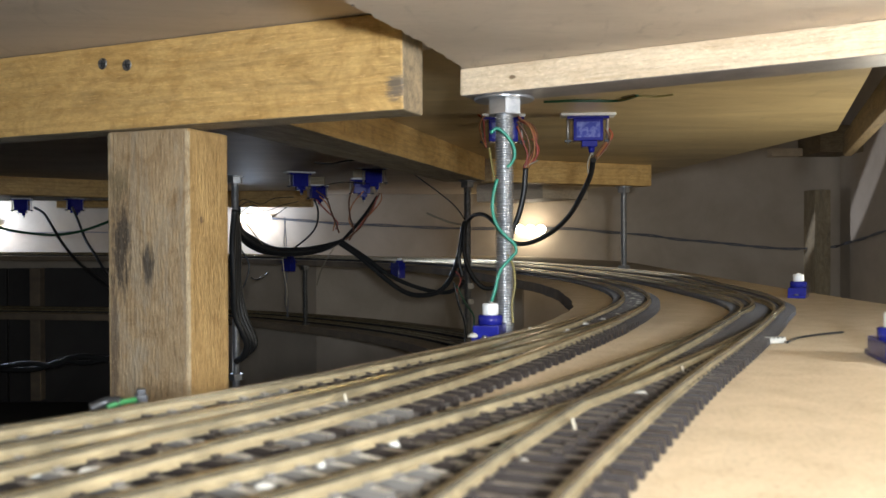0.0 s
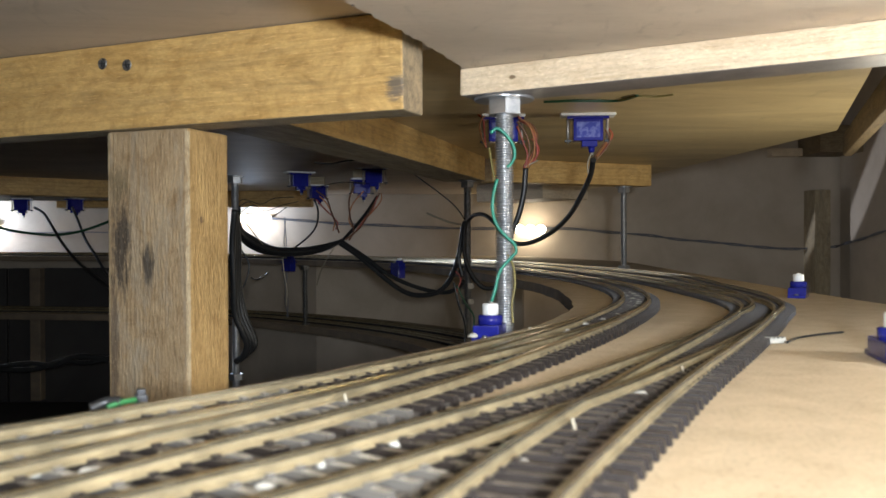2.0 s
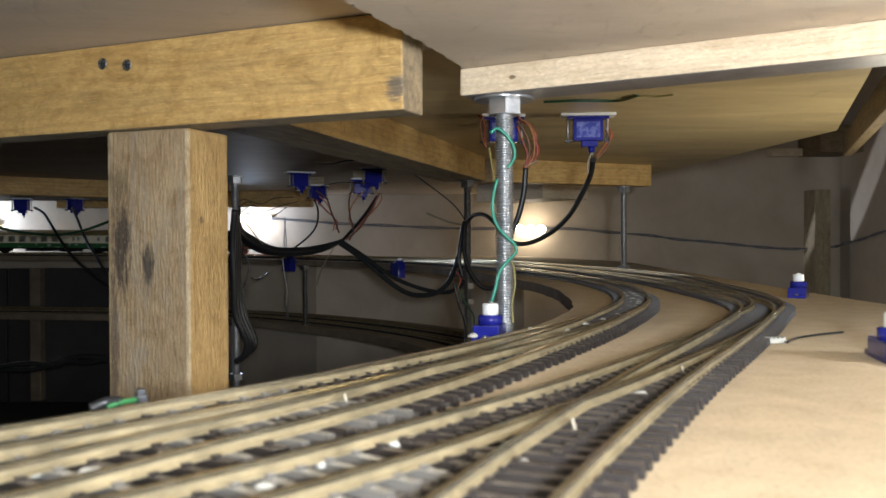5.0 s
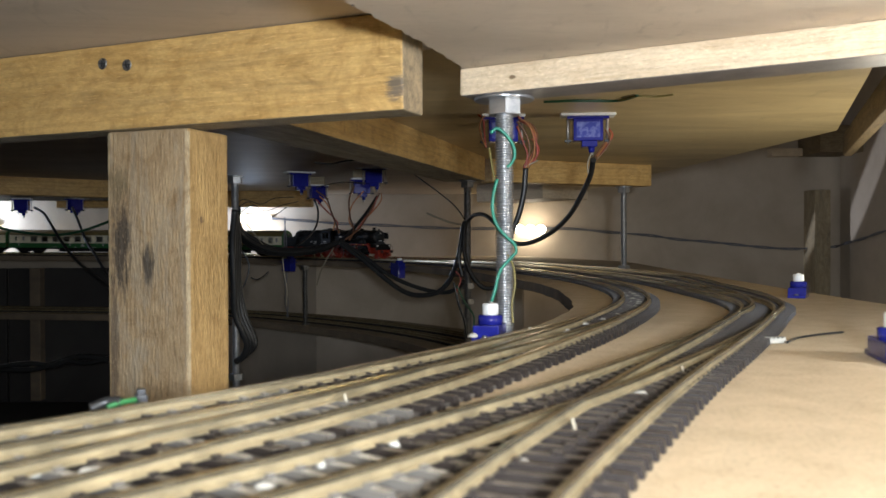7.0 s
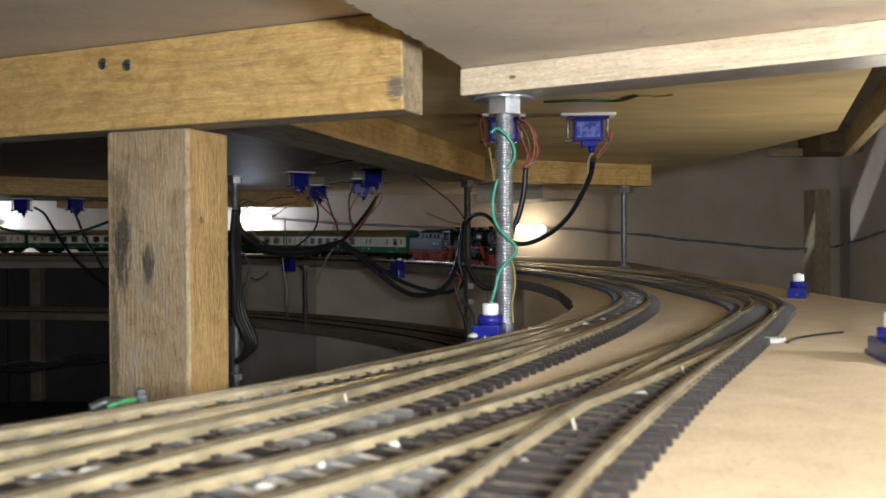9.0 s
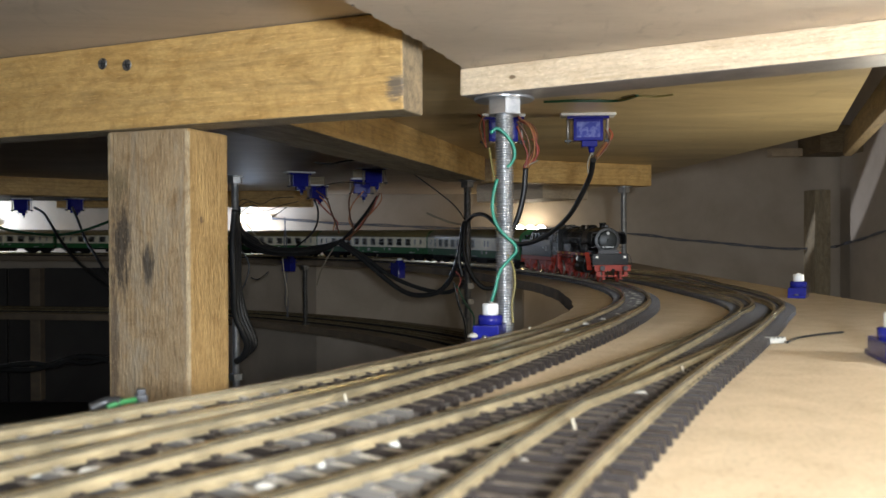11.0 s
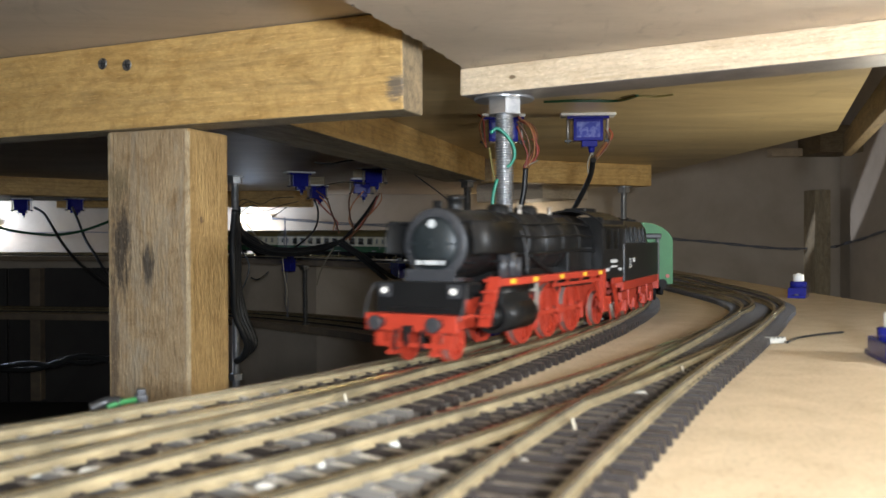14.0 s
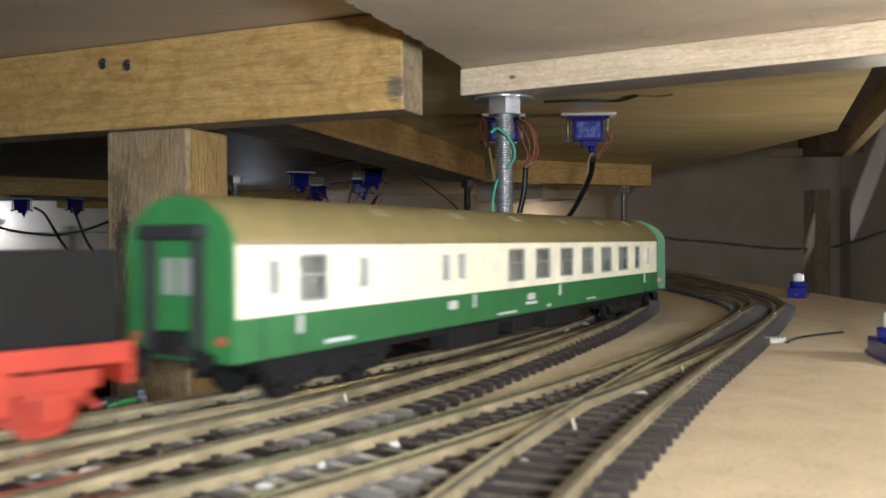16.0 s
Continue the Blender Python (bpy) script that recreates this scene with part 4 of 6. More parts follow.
    # the front overhang is short
    for ch in lo.children_recursive:
        if ch.type == "MESH" and not ch.name.startswith(("wheel", "spoke", "coupling_rod")):
            for v in ch.data.vertices:
                if v.co.x > 0.003:
                    v.co.x = 0.003 + (v.co.x - 0.003) * 0.74
    TRAIN.append((lo, 0.002, 0.012, 0.115))
    return lo


def tender():
    te = thing("tender", "black locomotive tender with red bogies and ribbed coal bunker", "model tender")
    bm = bmesh.new()
    mbox(bm, -96, 0, -15.6, 15.6, 17.5, 35, 0, 0.5)
    part("water_tank", bm, LOCO_BLACK, te, "black water tank with plain sides")
    bm = bmesh.new()
    ring = []
    for x0, zt in ((-4, 45.5), (-66, 45.5), (-74, 37)):
        ring.append([bm.verts.new((x0 * MM, y * MM, z * MM)) for y, z in ((-13.6, 34.8), (-13.6, zt - 3.2), (-11.2, zt), (11.2, zt), (13.6, zt - 3.2), (13.6, 34.8))])
    for a, b in zip(ring, ring[1:]):
        for k in range(5):
            bm.faces.new((a[k], a[k + 1], b[k + 1], b[k]))
    bm.faces.new(ring[0])
    bm.faces.new(ring[-1][::-1])
    bmesh.ops.recalc_face_normals(bm, faces=bm.faces[:])
    bunker = part("coal_bunker", bm, LOCO_BLACK, te, "raised black coal bunker")
    for side in (-1, 1):
        for x in (-14, -25, -36, -47, -58):
            bm = bmesh.new()
            q = [bm.verts.new(v) for v in ((x * MM, side * 13.5 * MM, 44 * MM), ((x - 0.9) * MM, side * 13.5 * MM, 44 * MM), (x * MM, side * 13.5 * MM, 35 * MM), ((x - 0.9) * MM, side * 13.5 * MM, 35 * MM), (x * MM, side * 15.4 * MM, 35 * MM), ((x - 0.9) * MM, side * 15.4 * MM, 35 * MM))]
            for idx in ((0, 2, 4), (1, 5, 3), (0, 4, 5, 1), (0, 1, 3, 2), (2, 3, 5, 4)):
                bm.faces.new([q[i] for i in idx])
            bmesh.ops.recalc_face_normals(bm, faces=bm.faces[:])
            part("rib", bm, LOCO_BLACK, bunker)
        ys = sorted((side * 15.6, side * 15.8))
        for x0, x1, z0, z1 in ((-17, -11, 27.3, 27.8), (-17, -11, 26.1, 26.6), (-16, -11.6, 24.9, 25.4), (-17, -11, 23.6, 24.2), (-25, -21.5, 26.0, 27.8)):
            bm = bmesh.new()
            mbox(bm, x0, x1, *ys, z0, z1)
            part("marking", bm, MARK_WHITE, te, "small pale lettering bar")
        bm = bmesh.new()
        mrod(bm, (-0.8, side * 15.4, 18), (-0.8, side * 15.4, 33), 0.35, n=6)
        part("handrail", bm, LOCO_GREY, te)
    bm = bmesh.new()
    rnd = random.Random(4)
    for k in range(90):
        x, y = rnd.uniform(-64, -8), rnd.uniform(-10, 10)
        o = bmesh.ops.create_icosphere(bm, subdivisions=1, radius=rnd.uniform(1.3, 2.4) * MM)
        for v in o["verts"]:
            v.co = Vector((v.co.x * rnd.uniform(0.7, 1.2), v.co.y * rnd.uniform(0.7, 1.2), v.co.z)) + Vector((x * MM, y * MM, 45.3 * MM))
    tagged(part("coal", bm, UNDER_BLACK, te, "rough black coal load"), "", "", "", "stuff")
    bm = bmesh.new()
    mbox(bm, -97, 1, -14.0, 14.0, 15.0, 17.6)
    part("underframe", bm, LOCO_RED, te, "red tender underframe")
    for side in (-1, 1):
        bm = bmesh.new()
        mbox(bm, -97, 1, side * 14.6 - 0.5, side * 14.6 + 0.5, 13.6, 17.6)
        part("sole_bar", bm, LOCO_RED, te)
    bm = bmesh.new()
    mbox(bm, -98.5, -97, -15.5, 15.5, 9.5, 17.5)
    part("rear_beam", bm, LOCO_RED, te)
    bm = bmesh.new()
    mbox(bm, -56, -40, -9, 9, 9, 15)
    part("brake_gear", bm, LOCO_RED, te)
    for x0 in (-23, -74):
        for side in (-1, 1):
            bm = bmesh.new()
            mbox(bm, x0 - 19, x0 + 19, side * 12.4 - 0.8, side * 12.4 + 0.8, 9.0, 12.6, 0, 0.3)
            for dx in (-10.5, 10.5):
                mbox(bm, x0 + dx - 3, x0 + dx + 3, side * 12.9 - 1.3, side * 12.9 + 1.3, 3.6, 8.8, 0, 0.4)
                mbox(bm, x0 + dx - 6, x0 + dx + 6, side * 12.8 - 0.7, side * 12.8 + 0.7, 7.8, 9.2)
            mbox(bm, x0 - 3.5, x0 + 3.5, side * 12.8 - 1.1, side * 12.8 + 1.1, 5.5, 13.4, 0, 0.3)
            for dx in (-1, 1):
                m = Matrix.Translation(((x0 + dx * 16) * MM, side * 12.6 * MM, 7.5 * MM)) @ pose(0, 0, 0, 0, dx * 40, 0)
                box(bm, (0, 0, 0), (7 * MM, 1 * MM, 1 * MM), 0, 0, m)
            part("bogie_frame", bm, LOCO_RED, te, "red bogie side frame")
        for dx in (-10.5, 10.5):
            for side in (-1, 1):
                wheel(te, x0 + dx, side * 8.3, 5.75, 10, True)
    for y in (-10, 10):
        bm = bmesh.new()
        mrod(bm, (-98, y, 12), (-102, y, 12), 1.5)
        mrod(bm, (-102, y, 12), (-103, y, 12), 2.7)
        part("buffer", bm, UNDER_BLACK, te)
    bm = bmesh.new()
    for z in range(19, 36, 3):
        mbox(bm, -97.5, -96.8, -13, -9, z, z + 0.5)
    for y in (-13, -9):
        mbox(bm, -97.6, -96.7, y - 0.3, y + 0.3, 16, 40)
    part("ladder", bm, LOCO_BLACK, te)
    TRAIN.append((te, 0.1425, 0.023, 0.074))
    return te


# ---------- coaches ----------
C_LEN, C_HALF = 298.0, 16.3
Z_LOW, Z_STRIPE, Z_SILL, Z_HEAD, Z_EAVE, Z_TOP = 11.0, 20.2, 22.6, 33.6, 36.2, 47.0


def coach(label, windows):
    """One coach; its origin lies at rail level under its front end. windows: (start, width, divided, frosted) in millimetres back."""
    co = thing("passenger_coach", label, "model coach", None, "coaches of the train")
    spans = sorted(windows)
    for side in (-1, 1):
        bm = bmesh.new()
        y0, y1 = sorted((side * (C_HALF - 1.0), side * C_HALF))
        mbox(bm, -C_LEN + 1, -1, y0, y1, Z_LOW, Z_STRIPE, 0)
        mbox(bm, -C_LEN + 1, -1, y0, y1, Z_STRIPE, Z_SILL, 1)
        mbox(bm, -C_LEN + 1, -1, y0, y1, Z_HEAD, Z_EAVE, 1)
        last = 1.0
        for u, w, d, fr in spans:
            mbox(bm, -u, -last, y0, y1, Z_SILL, Z_HEAD, 1)
            if w < 6:
                mbox(bm, -u - w, -u, y0, y1, Z_SILL, Z_SILL + 2.2, 1)
                mbox(bm, -u - w, -u, y0, y1, Z_HEAD - 1.2, Z_HEAD, 1)
            last = u + w
        mbox(bm, -C_LEN + 1, -last, y0, y1, Z_SILL, Z_HEAD, 1)
        wall = part("side_wall", bm, [COACH_GREEN, COACH_CREAM], co, "cream side wall above a green lower band")
        # doors near both ends, as shallow joints
        yy = sorted((side * C_HALF, side * (C_HALF + 0.12)))
        for u in (9, 20, C_LEN - 20, C_LEN - 9):
            bm = bmesh.new()
            mbox(bm, -u - 0.1, -u + 0.1, *yy, Z_LOW, Z_STRIPE)
            part("door_joint", bm, UNDER_BLACK, wall)
        for u in (21, C_LEN - 21, 104, 172):
            bm = bmesh.new()
            mbox(bm, -u - 0.9, -u + 0.9, *yy, Z_STRIPE - 4.6, Z_STRIPE - 0.4, 0, 0.05)
            part("grab_plate", bm, MARK_WHITE, wall, "pale grab handle plate")
        for u0, u1, z0, z1 in ((143, 149, 15.5, 17.8), (141.5, 150.5, 13.9, 14.9), (160, 163, 12.0, 13.0), (120, 134, 11.9, 12.6), (30, 41, 12.2, 13.2), (200, 210, 12.2, 12.8), (88, 93, 16, 18.5)):
            bm = bmesh.new()
            mbox(bm, -u1, -u0, *yy, z0, z1)
            part("marking", bm, MARK_WHITE, wall, "small pale lettering bar")
        for u, w, d, fr in spans:
            bm = bmesh.new()
            ya, yb = sorted((side * (C_HALF - 0.7), side * (C_HALF + 0.12)))
            z0, z1 = (Z_SILL + 2.2, Z_HEAD - 1.2) if w < 6 else (Z_SILL, Z_HEAD)
            f = 0.7 if w > 6 else 0.4
            mbox(bm, -u - w, -u, ya, yb, z1 - f, z1)
            mbox(bm, -u - w, -u, ya, yb, z0, z0 + f)
            mbox(bm, -u - f, -u, ya, yb, z0 + f, z1 - f)
            mbox(bm, -u - w, -u - w + f, ya, yb, z0 + f, z1 - f)
            if d:
                zm = z0 + (z1 - z0) * 0.56
                mbox(bm, -u - w + f, -u - f, ya, yb, zm - 0.4, zm + 0.4)
            win = part("window", bm, WINDOW_FRAME, wall)
            bm = bmesh.new()
            yp = side * (C_HALF - 0.55)
            mbox(bm, -u - w + f, -u - f, yp - 0.12, yp + 0.12, z0 + f, z1 - f)
            part("pane", bm, FROST if fr and w < 6 else PANE, win)
            # pale insert added behind the glass so that the window looks lit
            if fr and w > 6:
                bm = bmesh.new()
                mbox(bm, -u - w - 0.5, -u - 1.6, yp - side * 1.6 - 0.15, yp - side * 1.6 + 0.15, z0 - 0.5, z1 + 0.5)
                part("blind", bm, PALE_INSERT, win, "pale panel added behind the glass to brighten the window")
    # roof: barrel with rounded eaves
    bm = bmesh.new()
    sec = [(C_HALF + 0.25, Z_EAVE - 0.6), (C_HALF + 0.25, Z_EAVE), (C_HALF - 0.5, Z_EAVE + 2.6), (C_HALF - 2.6, Z_EAVE + 5.2), (C_HALF - 6, Z_EAVE + 7.9), (C_HALF - 11, Z_EAVE + 10.0), (0, Z_TOP)]
    sec = sec + [(-y, z) for y, z in sec[-2::-1]]
    rows = []
    for u, k, dz in ((0.6, 0.97, -0.4), (2.4, 1, 0), (C_LEN - 2.4, 1, 0), (C_LEN - 0.6, 0.97, -0.4)):
        rows.append([bm.verts.new((-u * MM, y * k * MM, (z + (dz if z > Z_EAVE + 1 else 0)) * MM)) for y, z in sec])
    for a, b in zip(rows, rows[1:]):
        for k in range(len(sec) - 1):
            bm.faces.new((a[k], a[k + 1], b[k + 1], b[k])).smooth = True
    bmesh.ops.recalc_face_normals(bm, faces=bm.faces[:])
    roof = part("roof", bm, COACH_ROOF, co, "olive brown barrel roof")
    for u in (62, 104, 146, 188, 230, 268):
        for side in (-1, 1):
            bm = bmesh.new()
            m = Matrix.Translation((-u * MM, side * 9.6 * MM, 43.5 * MM)) @ pose(0, 0, 0, side * -32, 0, 0)
            box(bm, (0, 0, 0.3 * MM), (5.5 * MM, 3.2 * MM, 1.6 * MM), 0, 0.5 * MM, m)
            part("roof_vent", bm, VENT, roof)
    # ends with gangway
    for u, way in ((0, 1), (C_LEN, -1)):
        bm = bmesh.new()
        outline = [(-C_HALF, Z_LOW), (C_HALF, Z_LOW)] + [(y * 0.985, z - 0.3) for y, z in sec[1:-1]]
        fr = [bm.verts.new(((-u) * MM, y * MM, z * MM)) for y, z in outline]
        bk = [bm.verts.new(((-u - way * 1.2) * MM, y * MM, z * MM)) for y, z in outline]
        bm.faces.new(fr)
        bm.faces.new(bk[::-1])
        for k in range(len(fr)):
            j = (k + 1) % len(fr)
            bm.faces.new((fr[k], bk[k], bk[j], fr[j]))
        bmesh.ops.recalc_face_normals(bm, faces=bm.faces[:])
        end = part("end_wall", bm, COACH_GREEN, co, "bright green rounded end wall")
        bm = bmesh.new()
        xs = sorted((-u, -u + way * 2.6))
        for y in (-7.4, 7.4):
            mbox(bm, *xs, y - 1.0, y + 1.0, 13.5, 38, 0, 0.6)
        mbox(bm, *sorted((-u, -u + way * 3.2)), -9.6, 9.6, 37, 40.2, 0, 0.9)
        mbox(bm, *xs, -6, 6, 12.0, 14.2)
        part("gangway", bm, BLACK_PLASTIC, end, "black rubber gangway frame")
        bm = bmesh.new()
        for y0, y1 in ((-4.4, -0.8), (0.8, 4.4)):
            mbox(bm, *sorted((-u, -u + way * 0.3)), y0, y1, 25, 33, 0, 0.1)
        part("end_window", bm, END_PANE, end, "pale gangway door window")
        bm = bmesh.new()
        mbox(bm, *sorted((-u, -u + way * 3.4)), -3.4, 3.4, 12.6, 17.4, 0, 0.4)
        part("gangway_step", bm, UNDER_BLACK, end)
        for y in (-13.2, 13.2):
            bm = bmesh.new()
            mrod(bm, (-u, y, 15.6), (-u + way * 0.8, y, 15.6), 1.1, n=12)
            part("tail_lamp", bm, CABLE_RED, end, "small red tail lamp")
        for y in (-10, 10):
            bm = bmesh.new()
            mrod(bm, (-u, y, 11.4), (-u + way * 2.6, y, 11.4), 1.5, n=12)
            mrod(bm, (-u + way * 2.6, y, 11.4), (-u + way * 3.0, y, 11.4), 2.6, n=16)
            part("buffer", bm, UNDER_BLACK, co)
    # floor, interior, underframe
    bm = bmesh.new()
    mbox(bm, -C_LEN + 1.4, -1.4, -C_HALF + 1.2, C_HALF - 1.2, 10.2, 12.4)
    mbox(bm, -C_LEN + 12, -12, -C_HALF + 3, C_HALF - 3, 8.4, 10.2)
    part("floor_pan", bm, UNDER_BLACK, co)
    bm = bmesh.new()
    for k in range(11):
        u = 30 + k * 22
        mbox(bm, -u - 4, -u, -13, -2.5, 12.4, 24.5, 0, 0.5)
        mbox(bm, -u - 4, -u, 6, 13, 12.4, 24.5, 0, 0.5)
    mbox(bm, -C_LEN + 22, -22, -0.9, 0.1, 12.4, 34.5)
    part("seating", bm, plain_seat, co, "beige moulded seats and partition")
    for u0, u1, z0 in ((92, 124, 3.6), (136, 152, 4.6), (164, 196, 3.8)):
        for side in (-1, 1):
            bm = bmesh.new()
            mbox(bm, -u1, -u0, *sorted((side * 7, side * 14.6)), z0, 10, 0, 0.6)
            part("equipment_box", bm, UNDER_BLACK, co)
    for uc in (38, C_LEN - 38):
        for side in (-1, 1):
            bm = bmesh.new()
            mbox(bm, -uc - 24, -uc + 24, side * 12.2 - 0.9, side * 12.2 + 0.9, 6.2, 8.6, 0, 0.4)
            for dx in (-14.4, 14.4):
                mbox(bm, -uc + dx - 4, -uc + dx + 4, side * 12.4 - 1.4, side * 12.4 + 1.4, 3.2, 6.6, 0, 0.5)
                mrod(bm, (-uc + dx, side * 12, 5.4), (-uc + dx, side * 14.4, 5.4), 1.7, n=10)
                for sx in (-6, 6):
                    mrod(bm, (-uc + dx + sx, side * 12.4, 3.6), (-uc + dx + sx, side * 12.4, 7.4), 1.2, n=8)
            mbox(bm, -uc - 5, -uc + 5, side * 12.6 - 1.2, side * 12.6 + 1.2, 3.4, 9, 0, 0.5)
            part("bogie_frame", bm, UNDER_BLACK, co, "black bogie side frame")
        for dx in (-14.4, 14.4):
            bm = bmesh.new()
            mrod(bm, (0, -9, 0), (0, 9, 0), 1.0, n=8)
            for side in (-1, 1):
                mrod(bm, (0, side * 7.2, 0), (0, side * 9.6, 0), 5.4, n=24)
                mrod(bm, (0, side * 6.8, 0), (0, side * 7.3, 0), 6.2, n=24)
            part("wheelset", bm, UNDER_BLACK, co, "", False, pose((-uc + dx) * MM, 0, 5.4 * MM))
    return co


FROST = plain("frosted_pane", (0.30, 0.29, 0.27), 0.2)
PALE_INSERT = plain("window_insert", (0.55, 0.52, 0.46), 0.7)
END_PANE = plain("gangway_pane", (0.20, 0.20, 0.18), 0.3)
WINDOW_FRAME = plain("window_frame_silver", (0.42, 0.42, 0.40), 0.35, 0.5)
VENT = plain("roof_vent_beige", (0.24, 0.20, 0.11), 0.35)
plain_seat = plain("seat_beige", (0.62, 0.56, 0.46), 0.6)
locomotive()
tender()
WIN_A = [(10.4, 4.2, False, True), (20.6, 10.5, True, True), (43.6, 4.4, False, True), (84.5, 4.6, False, True), (94, 4.6, False, True)] + [(127.5 + 22.3 * k, 13, True, True) for k in range(6)] + [(262, 7.5, True, True), (280, 4, False, True)]
WIN_B = [(12, 4.5, False, False), (26, 4, False, True)] + [(38 + 22.4 * k, 13, True, False) for k in range(10)] + [(266, 4, False, True), (281, 4.5, False, False)]
COACH_PITCH, COACH_START = 0.304, 0.256
first = coach("green and cream model buffet coach with olive roof", WIN_A)
TRAIN.append((first, COACH_START, 0.038, 0.260))
second = coach("green and cream model passenger coach with wide windows", WIN_B)
TRAIN.append((second, COACH_START + COACH_PITCH, 0.038, 0.260))
for k in range(2, 5):
    c = copy_thing(second, Matrix.Identity(4))
    TRAIN.append((c, COACH_START + k * COACH_PITCH, 0.038, 0.260))
for ob, *_ in TRAIN:
    if ob.name.startswith("passenger_coach"):
        for ch in ob.children:
            if ch.name.startswith("wheelset"):
                WHEELS.append((ch, ch.matrix_basis.copy(), 5.4 * MM, 1))

# ---------- rods, servos, lamps, cables ----------
CABLE_DKGREEN = plain("cable_dark_green", (0.015, 0.07, 0.03), 0.45)
CABLE_GRASS = plain("cable_grass_green", (0.02, 0.15, 0.04), 0.45)
WIRE_GREY = plain("wire_grey", (0.16, 0.16, 0.18), 0.5)
SCREW_DARK = surface("screw_steel", (0.30, 0.29, 0.27), (0.12, 0.11, 0.10), 400, 0.4, 0.8, 0.0, 900)


def cable(name, material, radius, pts, label):
    bm = bmesh.new()
    tube(bm, pts, radius, 7)
    ob = part(name, bm, material)
    return tagged(ob, label, "cable" if name != "wire" else "wire")


def hex_nut(bm, x, y, z0, z1, r):
    o = rod(bm, (x, y, z0), (x, y, z1), r, None, 6)
    for f in bm.faces:
        f.smooth = False
    return o


def threaded_rod(x, y, z0, z1, r, label, nuts=(), washers=(), pitch=0.00125, steel=ZINC):
    th = thing("threaded_rod", label, "threaded rod", pose(x, y, z0), "threaded hanger rods")
    bm = bmesh.new()
    prof, z = [(r * 0.8, 0.0)], 0.0
    fine = pitch
    while z < z1 - z0 - fine:
        prof += [(r * 0.80, z + fine * 0.1), (r, z + fine * 0.42), (r, z + fine * 0.58), (r * 0.80, z + fine * 0.9)]
        z += fine
    prof.append((r * 0.8, z1 - z0))
    lathe(bm, prof, (0, 0, 0), (0, 0, 1), 16)
    part("shaft", bm, steel, th)
    for z, h in nuts:
        bm = bmesh.new()
        hex_nut(bm, 0, 0, z - z0, z - z0 + h, r * 1.85)
        part("nut", bm, steel, th, "zinc plated hex nut")
    for z, w in washers:
        bm = bmesh.new()
        lathe(bm, [(w * 0.98, 0), (w, 0.0004), (w, 0.0012), (w * 0.96, 0.0016)], (0, 0, z - z0), (0, 0, 1), 32)
        part("washer", bm, steel, th, "wide zinc washer")
    return th


def servo_case(th, z_flip):
    """The blue case with its flange and gear boss; z runs towards the shaft."""
    bm = bmesh.new()
    f = z_flip
    box(bm, (0, 0, f * 0.008), (0.0228, 0.0122, 0.016), 0, 0.0006)
    box(bm, (0, 0, f * 0.0198), (0.0228, 0.0122, 0.0062), 0, 0.0006)
    case = part("case", bm, BLUE_CASE, th, "translucent blue plastic case")
    bm = bmesh.new()
    box(bm, (0, 0, f * 0.0165), (0.0322, 0.0118, 0.0018), 0, 0.0004)
    part("flange", bm, BLUE_CASE, th)
    bm = bmesh.new()
    rod(bm, (-0.0055, 0, f * 0.0225), (-0.0055, 0, f * 0.0268), 0.0058, None, 20)
    rod(bm, (0.0015, 0, f * 0.0225), (0.0015, 0, f * 0.0262), 0.0028, None, 14)
    part("gear_boss", bm, BLUE_CASE, th)
    return case


def hanging_servo(x, y, z, turn, label, plate=0.042, sticker=False):
    """A servo hung from a white plate under a board; z is the board's underside."""
    th = thing("servo", label, "servo motor", pose(x, y, z, 0, 0, turn), "turnout servos")
    bm = bmesh.new()
    box(bm, (0, 0, -0.0011), (plate, 0.016, 0.0022), 0, 0.0004)
    part("mount_plate", bm, WHITE_PLASTIC, th, "white mounting plate")
    bm = bmesh.new()
    box(bm, (0, 0, -0.0128), (0.0228, 0.0122, 0.0170), 0, 0.0007)
    case = part("case", bm, BLUE_CASE, th, "shiny blue plastic case")
    if sticker:
        bm = bmesh.new()
        box(bm, (0, -0.00615, -0.0128), (0.0180, 0.0004, 0.0120), 0, 0.0001)
        part("sticker", bm, STICKER, case, "pale blue shiny sticker")
    bm = bmesh.new()
    box(bm, (0, 0, -0.0033), (0.0322, 0.0118, 0.0020), 0, 0.0004)
    part("flange", bm, BLUE_CASE, th)
    bm = bmesh.new()
    box(bm, (0.001, 0, -0.0236), (0.012, 0.0110, 0.0046), 0, 0.0006)
    rod(bm, (0.003, 0, -0.0258), (0.003, 0, -0.0300), 0.0028, 0.0022, 12)
    part("gear_boss", bm, BLUE_CASE, th)
    bm = bmesh.new()
    rod(bm, (0.003, 0, -0.0300), (0.003, 0, -0.0325), 0.0018, None, 10)
    part("spindle", bm, ZINC, th, "pale spindle")
    for sx in (-0.0152, 0.0152):
        bm = bmesh.new()
        rod(bm, (sx, 0, 0), (sx, 0, -0.0235), 0.0009, None, 8)
        for k in range(9):
            rod(bm, (sx, 0, -0.005 - 0.0015 * k), (sx, 0, -0.0058 - 0.0015 * k), 0.0014, None, 8)
        part("screw", bm, ROD_METAL, th, "thin screw with spring")
        bm = bmesh.new()
        box(bm, (sx, 0, -0.0210), (0.005, 0.004, 0.0018), 0, 0.0003)
        part("stop", bm, BLACK_PLASTIC, th)
    return th


